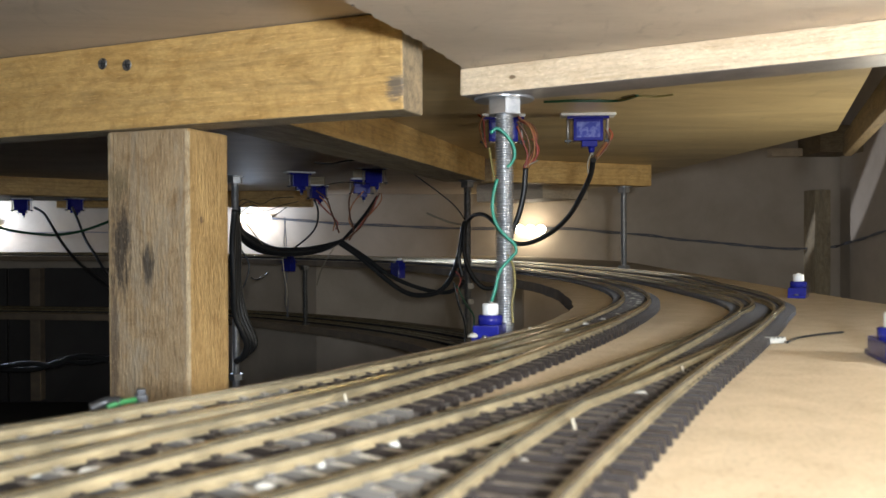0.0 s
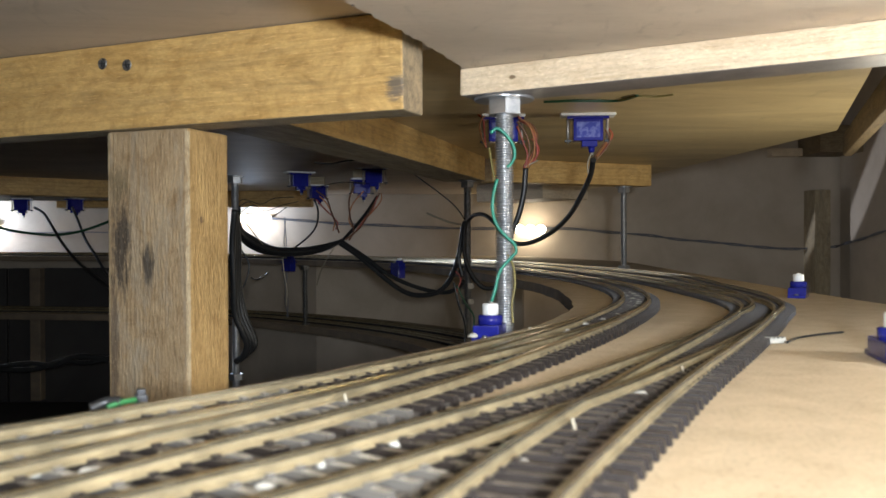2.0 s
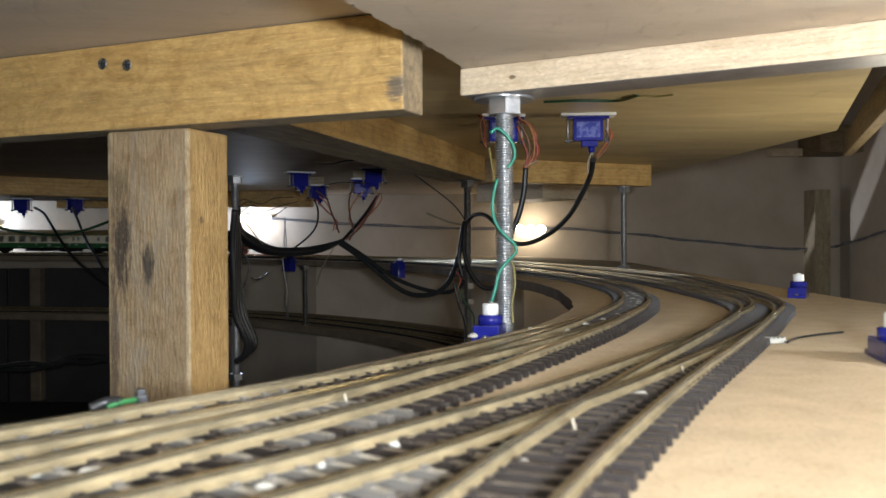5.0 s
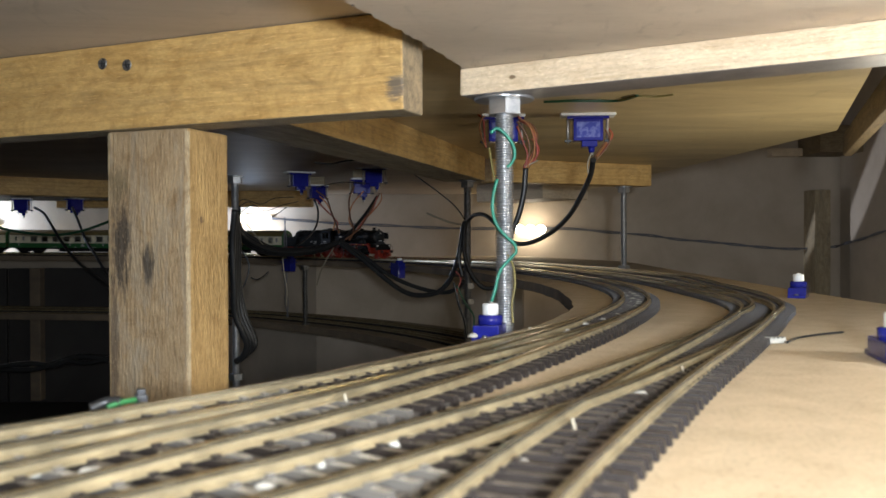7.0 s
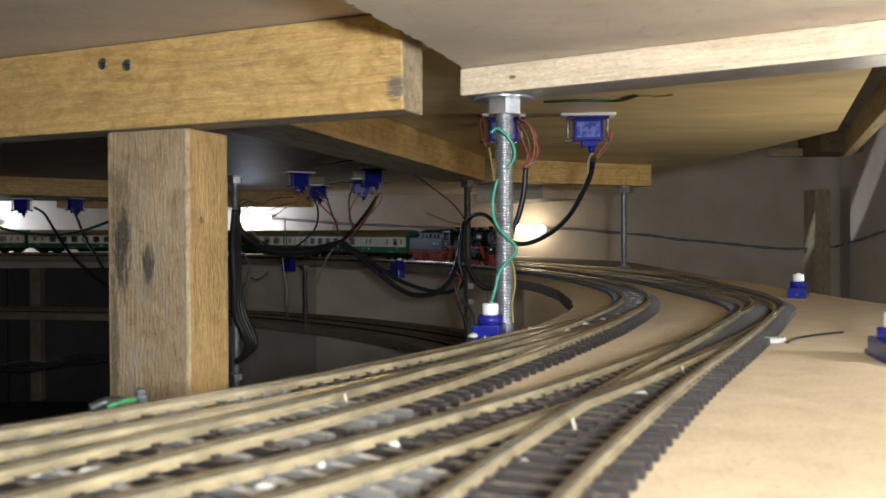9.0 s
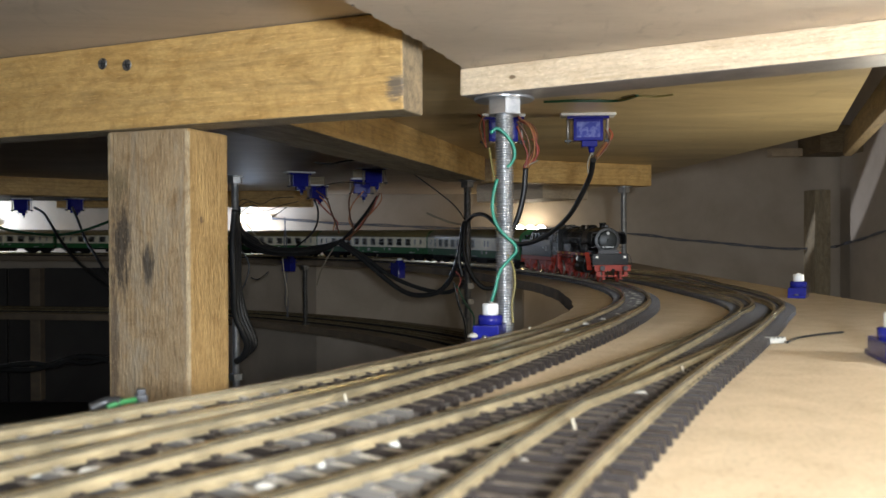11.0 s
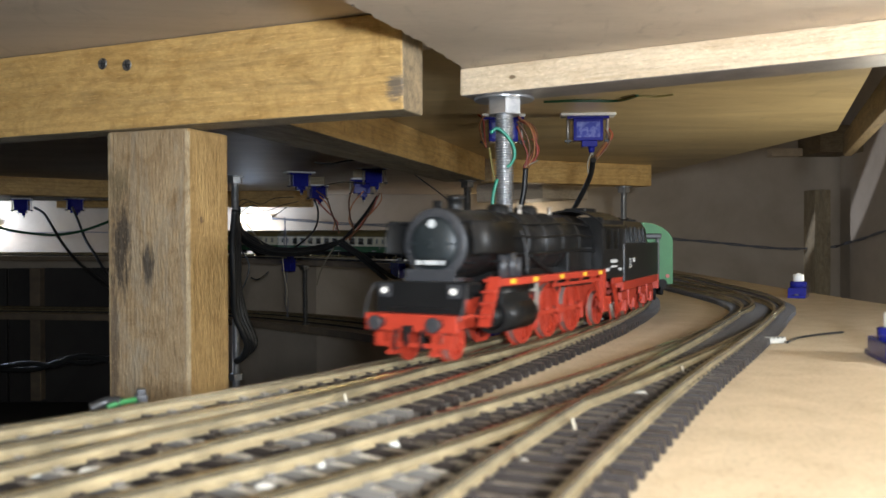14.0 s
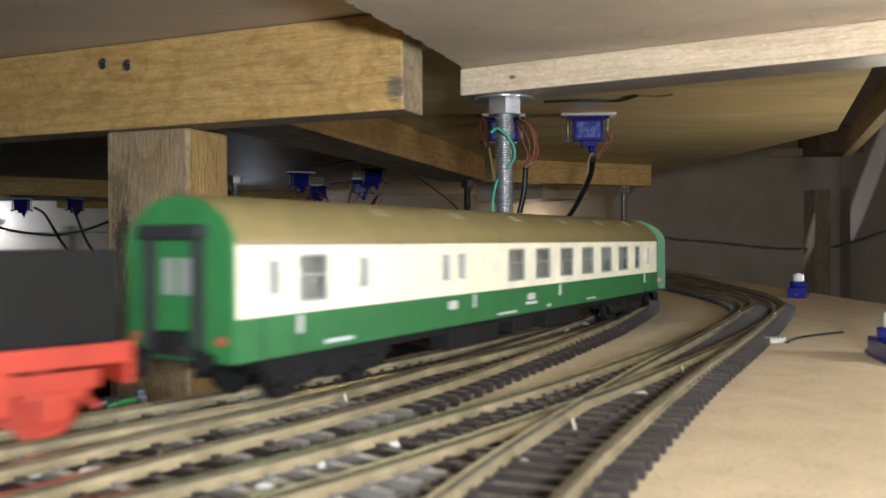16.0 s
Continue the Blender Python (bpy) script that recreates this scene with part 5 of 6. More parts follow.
def board_servo(x, y, z, turn, label, lever=False):
    """A servo let into the board: case top, gear boss and white horn stand above it."""
    th = thing("servo", label, "servo motor", pose(x, y, z, 0, 0, turn), "turnout servos")
    bm = bmesh.new()
    box(bm, (0, 0, 0.0010), (0.0322, 0.0118, 0.0020), 0, 0.0004)
    box(bm, (0, 0, -0.004), (0.0228, 0.0122, 0.010), 0, 0.0003)
    part("flange", bm, BLUE_CASE, th)
    bm = bmesh.new()
    box(bm, (0, 0, 0.0044), (0.0228, 0.0122, 0.0056), 0, 0.0006)
    part("case", bm, BLUE_CASE, th, "translucent blue plastic case")
    bm = bmesh.new()
    rod(bm, (0, 0, 0.0072), (0, 0, 0.0110), 0.0058, None, 24)
    rod(bm, (0, 0, 0.0110), (0, 0, 0.0114), 0.0058, 0.0050, 24)
    part("gear_boss", bm, BLUE_CASE, th)
    bm = bmesh.new()
    lathe(bm, [(0.0036, 0), (0.0038, 0.0004), (0.0038, 0.0046), (0.0034, 0.0052), (0.0012, 0.0052)], (0, 0, 0.0114), (0, 0, 1), 20)
    if lever:
        box(bm, (0.001, 0, 0.0164), (0.010, 0.003, 0.0012), 0, 0.0003)
    part("horn", bm, WHITE_PLASTIC, th, "white plastic horn")
    bm = bmesh.new()
    rod(bm, (0, 0, 0.0166), (0, 0, 0.0176), 0.0013, None, 10)
    part("screw", bm, ROD_METAL, th)
    for sx in (-0.0138, 0.0138):
        bm = bmesh.new()
        rod(bm, (sx, 0, 0.0020), (sx, 0, 0.0030), 0.0016, 0.0011, 12)
        part("screw", bm, ZINC, th)
    return th


STICKER = surface("blue_sticker", (0.06, 0.075, 0.34), (0.22, 0.25, 0.55), 250, 0.12, 0.2, 0.0, 1500, (0.42, 0.62))

threaded_rod(0.0295, 0.405, -0.30, 0.1100, 0.0045, "thick zinc threaded rod with nut and wide washer",
             nuts=[(0.1018, 0.0066)], washers=[(0.1084, 0.0142)], pitch=0.00125)
threaded_rod(0.0285, 0.985, -0.30, 0.112, 0.0044, "zinc threaded rod holding the middle beam",
             nuts=[(0.1035, 0.0066), (-0.014, 0.0066), (-0.032, 0.0066)], washers=[(0.1102, 0.0100)], steel=ZINC_SHADED)
threaded_rod(0.2365, 1.108, -0.006, 0.112, 0.0042, "zinc threaded rod under the short beam",
             nuts=[(0.1035, 0.0066), (0.0045, 0.004)], washers=[(0.1102, 0.0110)])
threaded_rod(-0.2405, 1.476, -0.118, -0.0005, 0.0042, "dark threaded rod between the two track levels", steel=SCREW_DARK,
             nuts=[(-0.0080, 0.0066), (-0.108, 0.0066)], washers=[(-0.0012, 0.0100)])
threaded_rod(-0.2205, 0.90, -0.30, 0.112, 0.0042, "zinc threaded rod half hidden by cables",
             nuts=[(0.1035, 0.0066), (-0.105, 0.0066), (-0.150, 0.0066)], washers=[(0.1102, 0.0100)])

hanging_servo(0.1129, 0.660, CEIL, -4, "blue servo with sticker hung from a white plate", 0.042, True)
hanging_servo(0.0470, 0.664, CEIL, 4, "blue servo half hidden behind the threaded rod", 0.034, True)
hanging_servo(-0.202, 1.196, CEIL, 27, "dark blue servo under the shaded plywood")
hanging_servo(-0.192, 1.30, 0.1285, 30, "dark blue servo under the shaded plywood", 0.030)
hanging_servo(-0.0905, 1.128, CEIL, -8, "dark blue servo under the shaded plywood")
hanging_servo(-0.1120, 1.17, 0.1285, 15, "dark blue servo under the shaded plywood", 0.030)
bm = bmesh.new()
extrude_outline(bm, [(-1.2, 1.36), (-0.55, 1.36), (-0.55, 1.54), (-1.2, 1.54)], 0.1175, 0.1395)
tagged(part("support_board", bm, GREY_PINE), "dark wooden board below the far plywood", "board")
for k, (x, y) in enumerate(((-0.192, 1.30), (-0.112, 1.17))):
    bm = bmesh.new()
    box(bm, (x, y, 0.1343), (0.022, 0.016, 0.0114), 0, 0.0005)
    tagged(part("mount_block", bm, GREY_PINE), "small wooden block above a servo", "block")
hanging_servo(-0.715, 1.44, 0.1175, 8, "dark servo hanging before the white wall", 0.030)
hanging_servo(-0.625, 1.44, 0.1175, 60, "dark servo hanging before the white wall", 0.028)
hanging_servo(-0.755, 1.40, 0.1175, 20, "dark servo hanging before the white wall", 0.030)

board_servo(0.0220, 0.395, -0.004, 76, "blue servo with white horn beside the main track")
board_servo(0.2567, 0.612, 0.0, 62, "blue servo with white horn near the board's edge", True)
board_servo(0.1560, 0.292, 0.0, 78, "blue servo with white horn on the open board")
for s, o in ((1.16, -0.041), (1.47, -0.041)):
    c, h = on_line(s, o)
    th = thing("servo", "dark blue servo on the inner edge of the track board", "servo motor", pose(c.x, c.y, c.z - 0.020, 0, 0, 90 - math.degrees(h)), "turnout servos")
    servo_case(th, 1)
    bm = bmesh.new()
    rod(bm, (-0.0055, 0, 0.0268), (-0.0055, 0, 0.0300), 0.0034, None, 14)
    part("horn", bm, WHITE_PLASTIC, th, "white plastic horn")


def led_lamp(x, y, z, label):
    th = thing("led_lamp", label, "lamp", pose(x, y, z), "wall lamps")
    bm = bmesh.new()
    box(bm, (0, 0.006, 0.002), (0.070, 0.010, 0.010), 0, 0.002)
    part("housing", bm, WHITE_PLASTIC, th)
    for k in (-1, 0, 1):
        bm = bmesh.new()
        lathe(bm, [(0.0095, 0), (0.0092, 0.003), (0.007, 0.007), (0.003, 0.009), (0.0002, 0.009)], (k * 0.0235, 0.001, 0), (0, -1, 0), 20)
        part("bulb", bm, LED_GLOW, th, "glowing warm white bulb")
    return th


for b in BULBS:
    led_lamp(b[0], b[1], b[2], "small row of three bright bulbs on the wall")

# screws in the big beam, and nail heads
for x, y, z in ((-0.1689, 0.4226, 0.1307), (-0.1546, 0.4167, 0.1288)):
    th = thing("screw", "round screw head sunk in the beam", "screw", Matrix.Translation((x, y, z)) @ Vector((-V.x, -V.y, 0)).to_track_quat("Z", "Y").to_matrix().to_4x4(), "beam screws")
    bm = bmesh.new()
    lathe(bm, [(0.0029, -0.002), (0.0029, 0.0003), (0.0024, 0.0008), (0.0018, 0.0003), (0.0006, 0.0003)], (0, 0, 0), (0, 0, 1), 18)
    part("head", bm, SCREW_DARK, th)
    bm = bmesh.new()
    box(bm, (0, 0, 0.0006), (0.0030, 0.0006, 0.0006))
    box(bm, (0, 0, 0.0006), (0.0006, 0.0030, 0.0006))
    part("cross_slot", bm, BLACK_PLASTIC, th)

# soldered feed wires that stand up beside the rails, glue blobs with painted-in sleeper highlights, a white tag
for x, y, h in ((0.0274, 0.1786, 0.0032), (-0.0241, 0.2078, 0.0032), (-0.0515, 0.1538, 0.0026), (0.0623, 0.2591, 0.003), (0.0716, 0.2532, 0.003), (0.0359, 0.3509, 0.005), (0.0174, 0.2889, 0.003)):
    bm = bmesh.new()
    tube(bm, [(x, y, 0.0005), (x + 0.0002, y, h * 0.7), (x - 0.0003, y + 0.0002, h + 0.0012)], 0.0005, 6)
    tagged(part("feed_wire", bm, CABLE_BARE), "short bright feed wire soldered beside a rail", "wire", "rail feed wires")
GLUE = plain("dried_glue", (0.38, 0.365, 0.32), 0.6)
BLOBS = [(-0.0096, 0.167, 2.2), (-0.0209, 0.1516, 2.6), (-0.0531, 0.1455, 2.0), (0.0137, 0.1525, 2.0), (0.0512, 0.2191, 2.4), (-0.0366, 0.1916, 1.8), (-0.0465, 0.156, 2.0), (0.0236, 0.2019, 1.6), (-0.0708, 0.1458, 1.8), (-0.0291, 0.1378, 2.2), (-0.0094, 0.215, 1.5), (0.0125, 0.355, 2.8)]
# further pale lumps stand in for sleeper tops that catch the light
for pts, off, step in ((T1, 0.003, 2), (T1, -0.004, 3), (T2, -0.002, 3)):
    rnd = random.Random(len(pts) + step)
    lo, hi = int(0.14 * len(pts)), int(0.30 * len(pts))
    for i in range(lo, hi, step):
        BLOBS.append((pts[i].x + off + rnd.uniform(-0.002, 0.002), pts[i].y + rnd.uniform(-0.002, 0.002), rnd.uniform(1.8, 3.6)))
for i, (x, y, r) in enumerate(BLOBS):
    bm = bmesh.new()
    o = bmesh.ops.create_icosphere(bm, subdivisions=3, radius=0.62 * r * MM)
    for v in o["verts"]:
        v.co *= 1 + 0.35 * noise.noise(v.co * 700 + Vector((i * 3.1, 0, 0)))
        v.co = Vector((v.co.x * 1.25, v.co.y, max(v.co.z * 0.6, -0.0006)))
    for f in bm.faces:
        f.smooth = True
    tagged(part("glue_blob", bm, GLUE, None, "", False, pose(x, y, 0.0020)), "whitish lump for dried glue and lit sleeper tops between the rails", "glue lump", "glue lumps")
bm = bmesh.new()
box(bm, (0, 0, 0.0010), (0.0085, 0.0022, 0.0020), 0, 0.0003)
for k in range(5):
    box(bm, (-0.0034 + 0.0017 * k, 0, 0.0023), (0.0008, 0.0022, 0.0006))
tagged(part("cable_clip", bm, GLUE, None, "", False, pose(0.1336, 0.3411, 0.0, 0, 0, 3)), "small white ribbed clip on the board", "clip")

cable("cable", CABLE_BLACK, 0.0022, [(0.1164, 0.6550, 0.1040), (0.1181, 0.6823, 0.0920), (0.1118, 0.7095, 0.0719), (0.1063, 0.7368, 0.0593), (0.0974, 0.7641, 0.0488), (0.0850, 0.7914, 0.0406), (0.0732, 0.8186, 0.0385), (0.0666, 0.8459, 0.0429), (0.0560, 0.8732, 0.0570), (0.0446, 0.9005, 0.0689), (0.0336, 0.9277, 0.0692), (0.0256, 0.9550, 0.0611)], "thick black cable hanging from a servo")
cable("cable", CABLE_BLACK, 0.0022, [(0.0635, 0.6500, 0.0973), (0.0623, 0.6517, 0.0792), (0.0585, 0.6533, 0.0619), (0.0542, 0.6550, 0.0510), (0.0508, 0.6567, 0.0401), (0.0478, 0.6583, 0.0225), (0.0444, 0.6600, 0.0093)], "thick black cable hanging from a servo")
cable("cable", CABLE_BLACK, 0.0026, [(0.0255, 0.9500, 0.0635), (0.0228, 0.9460, 0.0426), (0.0251, 0.9420, 0.0206), (0.0337, 0.9380, 0.0006), (0.0459, 0.9340, -0.0105), (0.0606, 0.9300, -0.0091)], "black cable looped round a threaded rod")
cable("cable", CABLE_BLACK, 0.0024, [(0.0242, 0.9500, 0.0635), (0.0197, 0.9500, 0.0395), (0.0177, 0.9500, 0.0205), (0.0214, 0.9500, 0.0014)], "black cable looped round a threaded rod")
cable("cable", CABLE_BLACK, 0.003, [(-0.1289, 1.0500, 0.0399), (-0.0997, 1.0375, 0.0204), (-0.0713, 1.0250, -0.0027), (-0.0489, 1.0125, -0.0178), (-0.0296, 1.0000, -0.0225), (-0.0062, 0.9875, -0.0179), (0.0090, 0.9750, -0.0009), (0.0180, 0.9625, 0.0266), (0.0236, 0.9500, 0.0597)], "black cable bundle slung below the plywood")
cable("cable", CABLE_BLACK, 0.0026, [(-0.1274, 1.0500, 0.0427), (-0.0960, 1.0350, 0.0225), (-0.0641, 1.0200, 0.0002), (-0.0331, 1.0050, -0.0128), (-0.0029, 0.9900, -0.0187), (0.0154, 0.9750, -0.0139), (0.0229, 0.9600, -0.0041)], "black cable bundle slung below the plywood")
cable("cable", CABLE_BLACK, 0.0024, [(-0.2109, 0.8600, 0.0666), (-0.2135, 0.8917, 0.0514), (-0.2057, 0.9233, 0.0393), (-0.1905, 0.9550, 0.0309), (-0.1672, 0.9867, 0.0297), (-0.1454, 1.0183, 0.0332), (-0.1275, 1.0500, 0.0413)], "black cable in a loose bundle beside the post")
cable("cable", CABLE_BLACK, 0.0024, [(-0.2116, 0.8700, 0.0726), (-0.2154, 0.9000, 0.0545), (-0.2072, 0.9300, 0.0424), (-0.1915, 0.9600, 0.0327), (-0.1678, 0.9900, 0.0313), (-0.1456, 1.0200, 0.0346), (-0.1275, 1.0500, 0.0413)], "black cable in a loose bundle beside the post")
cable("cable", CABLE_BLACK, 0.0024, [(-0.2176, 0.8800, 0.0624), (-0.2175, 0.9083, 0.0491), (-0.2087, 0.9367, 0.0368), (-0.1925, 0.9650, 0.0292), (-0.1684, 0.9933, 0.0283), (-0.1459, 1.0217, 0.0321), (-0.1275, 1.0500, 0.0413)], "black cable in a loose bundle beside the post")
cable("cable", CABLE_BLACK, 0.0024, [(-0.2154, 0.8900, 0.0579), (-0.2195, 0.9167, 0.0468), (-0.2102, 0.9433, 0.0342), (-0.1935, 0.9700, 0.0276), (-0.1689, 0.9967, 0.0269), (-0.1461, 1.0233, 0.0310), (-0.1275, 1.0500, 0.0413)], "black cable in a loose bundle beside the post")
cable("cable", CABLE_BLACK, 0.0024, [(-0.2171, 0.9000, 0.0785), (-0.2214, 0.9250, 0.0573), (-0.2116, 0.9500, 0.0450), (-0.1945, 0.9750, 0.0341), (-0.1695, 1.0000, 0.0325), (-0.1463, 1.0250, 0.0357), (-0.1275, 1.0500, 0.0413)], "black cable in a loose bundle beside the post")
cable("cable", CABLE_BLACK, 0.0032, [(-0.1962, 0.8000, 0.0718), (-0.2002, 0.8057, 0.0408), (-0.2005, 0.8114, 0.0029), (-0.2011, 0.8171, -0.0274), (-0.1949, 0.8229, -0.0472), (-0.1926, 0.8286, -0.0600), (-0.1978, 0.8343, -0.0718), (-0.2059, 0.8400, -0.0771)], "thick black cable hanging down behind the post")
cable("cable", CABLE_BLACK, 0.0032, [(-0.1991, 0.8120, 0.0701), (-0.2007, 0.8160, 0.0408), (-0.2010, 0.8200, 0.0025), (-0.1995, 0.8240, -0.0280), (-0.1928, 0.8280, -0.0477), (-0.1907, 0.8320, -0.0604), (-0.1982, 0.8360, -0.0721), (-0.2059, 0.8400, -0.0771)], "thick black cable hanging down behind the post")
cable("cable", CABLE_BLACK, 0.0032, [(-0.2021, 0.8240, 0.0683), (-0.2013, 0.8263, 0.0408), (-0.2015, 0.8286, 0.0021), (-0.1978, 0.8309, -0.0286), (-0.1907, 0.8331, -0.0483), (-0.1888, 0.8354, -0.0608), (-0.1986, 0.8377, -0.0723), (-0.2059, 0.8400, -0.0771)], "thick black cable hanging down behind the post")
cable("cable", CABLE_BLACK, 0.0032, [(-0.2050, 0.8360, 0.0664), (-0.2021, 0.8366, 0.0408), (-0.2021, 0.8371, 0.0017), (-0.1966, 0.8377, -0.0292), (-0.1891, 0.8383, -0.0489), (-0.1874, 0.8389, -0.0613), (-0.1990, 0.8394, -0.0725), (-0.2059, 0.8400, -0.0771)], "thick black cable hanging down behind the post")
cable("cable", CABLE_DKGREEN, 0.0022, [(-0.7292, 1.3600, 0.0708), (-0.6879, 1.3500, 0.0614), (-0.6471, 1.3400, 0.0558), (-0.6068, 1.3300, 0.0537), (-0.5625, 1.3200, 0.0596), (-0.5136, 1.3100, 0.0750), (-0.4713, 1.3000, 0.0928)], "dark green cable hanging across the far wall")
cable("cable", CABLE_BLACK, 0.0022, [(-0.6834, 1.4200, 0.1001), (-0.6511, 1.3833, 0.0893), (-0.6214, 1.3467, 0.0683), (-0.5873, 1.3100, 0.0395), (-0.5473, 1.2733, 0.0114), (-0.4947, 1.2367, -0.0184), (-0.4442, 1.2000, -0.0512)], "black cable from a servo to the lower level")
cable("cable", CABLE_BLACK, 0.0022, [(-0.6209, 1.4200, 0.0998), (-0.5927, 1.3760, 0.0778), (-0.5615, 1.3320, 0.0455), (-0.5294, 1.2880, 0.0239), (-0.4933, 1.2440, -0.0046), (-0.4402, 1.2000, -0.0472)], "black cable from a servo to the lower level")
cable("cable", CABLE_GREEN, 0.0008, [(0.0224, 0.3960, 0.0921), (0.0256, 0.3960, 0.0942), (0.0298, 0.3960, 0.0910), (0.0329, 0.3960, 0.0863), (0.0337, 0.3960, 0.0818), (0.0321, 0.3960, 0.0778), (0.0300, 0.3960, 0.0762)], "bright green wire wound round the rod")
cable("cable", CABLE_GREEN, 0.0008, [(0.0255, 0.3960, 0.0705), (0.0236, 0.3956, 0.0633), (0.0233, 0.3952, 0.0554), (0.0253, 0.3948, 0.0488), (0.0292, 0.3944, 0.0440), (0.0331, 0.3940, 0.0403), (0.0339, 0.3936, 0.0367), (0.0312, 0.3932, 0.0335), (0.0264, 0.3928, 0.0278), (0.0243, 0.3924, 0.0200), (0.0224, 0.3920, 0.0137)], "bright green wire wound round the rod")
cable("cable", CABLE_YELLOW, 0.0005, [(0.0227, 0.4120, 0.0870), (0.0237, 0.4100, 0.0791), (0.0252, 0.4080, 0.0681), (0.0239, 0.4060, 0.0566), (0.0259, 0.4040, 0.0463), (0.0298, 0.4020, 0.0368), (0.0331, 0.4000, 0.0296), (0.0337, 0.3980, 0.0209), (0.0321, 0.3960, 0.0118), (0.0325, 0.3940, 0.0035)], "dull yellow wire beside the rod")
cable("wire", CABLE_RED, 0.0007, [(0.0597, 0.6640, 0.1360), (0.0674, 0.6618, 0.1308), (0.0720, 0.6595, 0.1191), (0.0695, 0.6573, 0.1092), (0.0632, 0.6550, 0.0981)], "thin coloured servo lead wire")
cable("wire", CABLE_RED, 0.0007, [(0.1296, 0.6640, 0.1300), (0.1325, 0.6610, 0.1234), (0.1275, 0.6580, 0.1152), (0.1208, 0.6550, 0.1061)], "thin coloured servo lead wire")
cable("wire", CABLE_ORANGE, 0.0007, [(0.0615, 0.6640, 0.1360), (0.0692, 0.6618, 0.1308), (0.0729, 0.6595, 0.1204), (0.0695, 0.6573, 0.1092), (0.0649, 0.6550, 0.0981)], "thin coloured servo lead wire")
cable("wire", CABLE_ORANGE, 0.0007, [(0.1296, 0.6640, 0.1286), (0.1318, 0.6610, 0.1234), (0.1258, 0.6580, 0.1152), (0.1191, 0.6550, 0.1062)], "thin coloured servo lead wire")
cable("wire", CABLE_BROWN, 0.0007, [(0.0633, 0.6640, 0.1360), (0.0710, 0.6618, 0.1308), (0.0738, 0.6595, 0.1217), (0.0695, 0.6573, 0.1092), (0.0666, 0.6550, 0.0981)], "thin coloured servo lead wire")
cable("wire", CABLE_BROWN, 0.0007, [(0.1296, 0.6640, 0.1273), (0.1311, 0.6610, 0.1234), (0.1240, 0.6580, 0.1152), (0.1173, 0.6550, 0.1062)], "thin coloured servo lead wire")
cable("wire", CABLE_RED, 0.0008, [(0.0277, 0.6600, 0.1400), (0.0316, 0.6583, 0.1358), (0.0323, 0.6567, 0.1255), (0.0335, 0.6550, 0.1135)], "thin red servo lead wire")
cable("wire", CABLE_RED, 0.0008, [(0.0694, 0.6600, 0.1209), (0.0745, 0.6583, 0.1137), (0.0721, 0.6567, 0.1057), (0.0640, 0.6550, 0.0999)], "thin red servo lead wire")
cable("wire", CABLE_BARE, 0.0006, [(0.0632, 0.6550, 0.0986), (0.0684, 0.6550, 0.1011), (0.0741, 0.6550, 0.1037)], "pale stripped copper wire end")
cable("wire", CABLE_BARE, 0.0006, [(0.1138, 0.6500, 0.1083), (0.1112, 0.6500, 0.1005), (0.1116, 0.6500, 0.0927)], "pale stripped copper wire end")
cable("wire", CABLE_BROWN, 0.0011, [(-0.1699, 1.1400, 0.1098), (-0.1532, 1.1175, 0.0979), (-0.1444, 1.0950, 0.0800), (-0.1358, 1.0725, 0.0649), (-0.1288, 1.0500, 0.0525)], "thin brown servo wire")
cable("wire", CABLE_BLACK, 0.0012, [(-0.1730, 1.1400, 0.0991), (-0.1626, 1.1050, 0.0804), (-0.1597, 1.0700, 0.0614), (-0.1650, 1.0350, 0.0470), (-0.1761, 1.0000, 0.0336)], "thin dark servo lead wire")
cable("wire", CABLE_BROWN, 0.0011, [(-0.1169, 1.1200, 0.1143), (-0.1218, 1.1025, 0.0949), (-0.1185, 1.0850, 0.0723), (-0.1124, 1.0675, 0.0554), (-0.1162, 1.0500, 0.0433)], "thin orange servo wire")
cable("cable", CABLE_BLACK, 0.0022, [(-0.0863, 1.1200, 0.1007), (-0.0983, 1.1025, 0.0800), (-0.1099, 1.0850, 0.0629), (-0.1224, 1.0675, 0.0469), (-0.1275, 1.0500, 0.0399)], "black cable from a far servo")
cable("wire", CABLE_BROWN, 0.001, [(-0.0826, 1.1100, 0.1046), (-0.0905, 1.0980, 0.0872), (-0.0954, 1.0860, 0.0759), (-0.1030, 1.0740, 0.0612), (-0.1104, 1.0620, 0.0525), (-0.1204, 1.0500, 0.0440)], "thin red servo lead wire")
cable("wire", CABLE_BLACK, 0.0007, [(-0.1699, 1.1400, 0.1143), (-0.1462, 1.1333, 0.1191), (-0.1228, 1.1267, 0.1200), (-0.1071, 1.1200, 0.1188)], "thin dark wire below the plywood")
cable("wire", CABLE_BLACK, 0.0008, [(-0.0473, 1.1200, 0.1371), (-0.0277, 1.0800, 0.1200), (-0.0059, 1.0400, 0.1018), (0.0142, 1.0000, 0.0827), (0.0245, 0.9600, 0.0663)], "thin dark wire below the plywood")
cable("wire", CABLE_BLACK, 0.001, [(-0.1439, 0.9500, 0.1301), (-0.1260, 0.9533, 0.1291), (-0.1073, 0.9567, 0.1325), (-0.0885, 0.9600, 0.1340)], "thin blue wire under the plywood")
cable("wire", CABLE_BARE, 0.0012, [(-0.0179, 0.9700, 0.0732), (-0.0056, 0.9633, 0.0678), (0.0103, 0.9567, 0.0618), (0.0217, 0.9500, 0.0597)], "pale stripped wire sticking out")
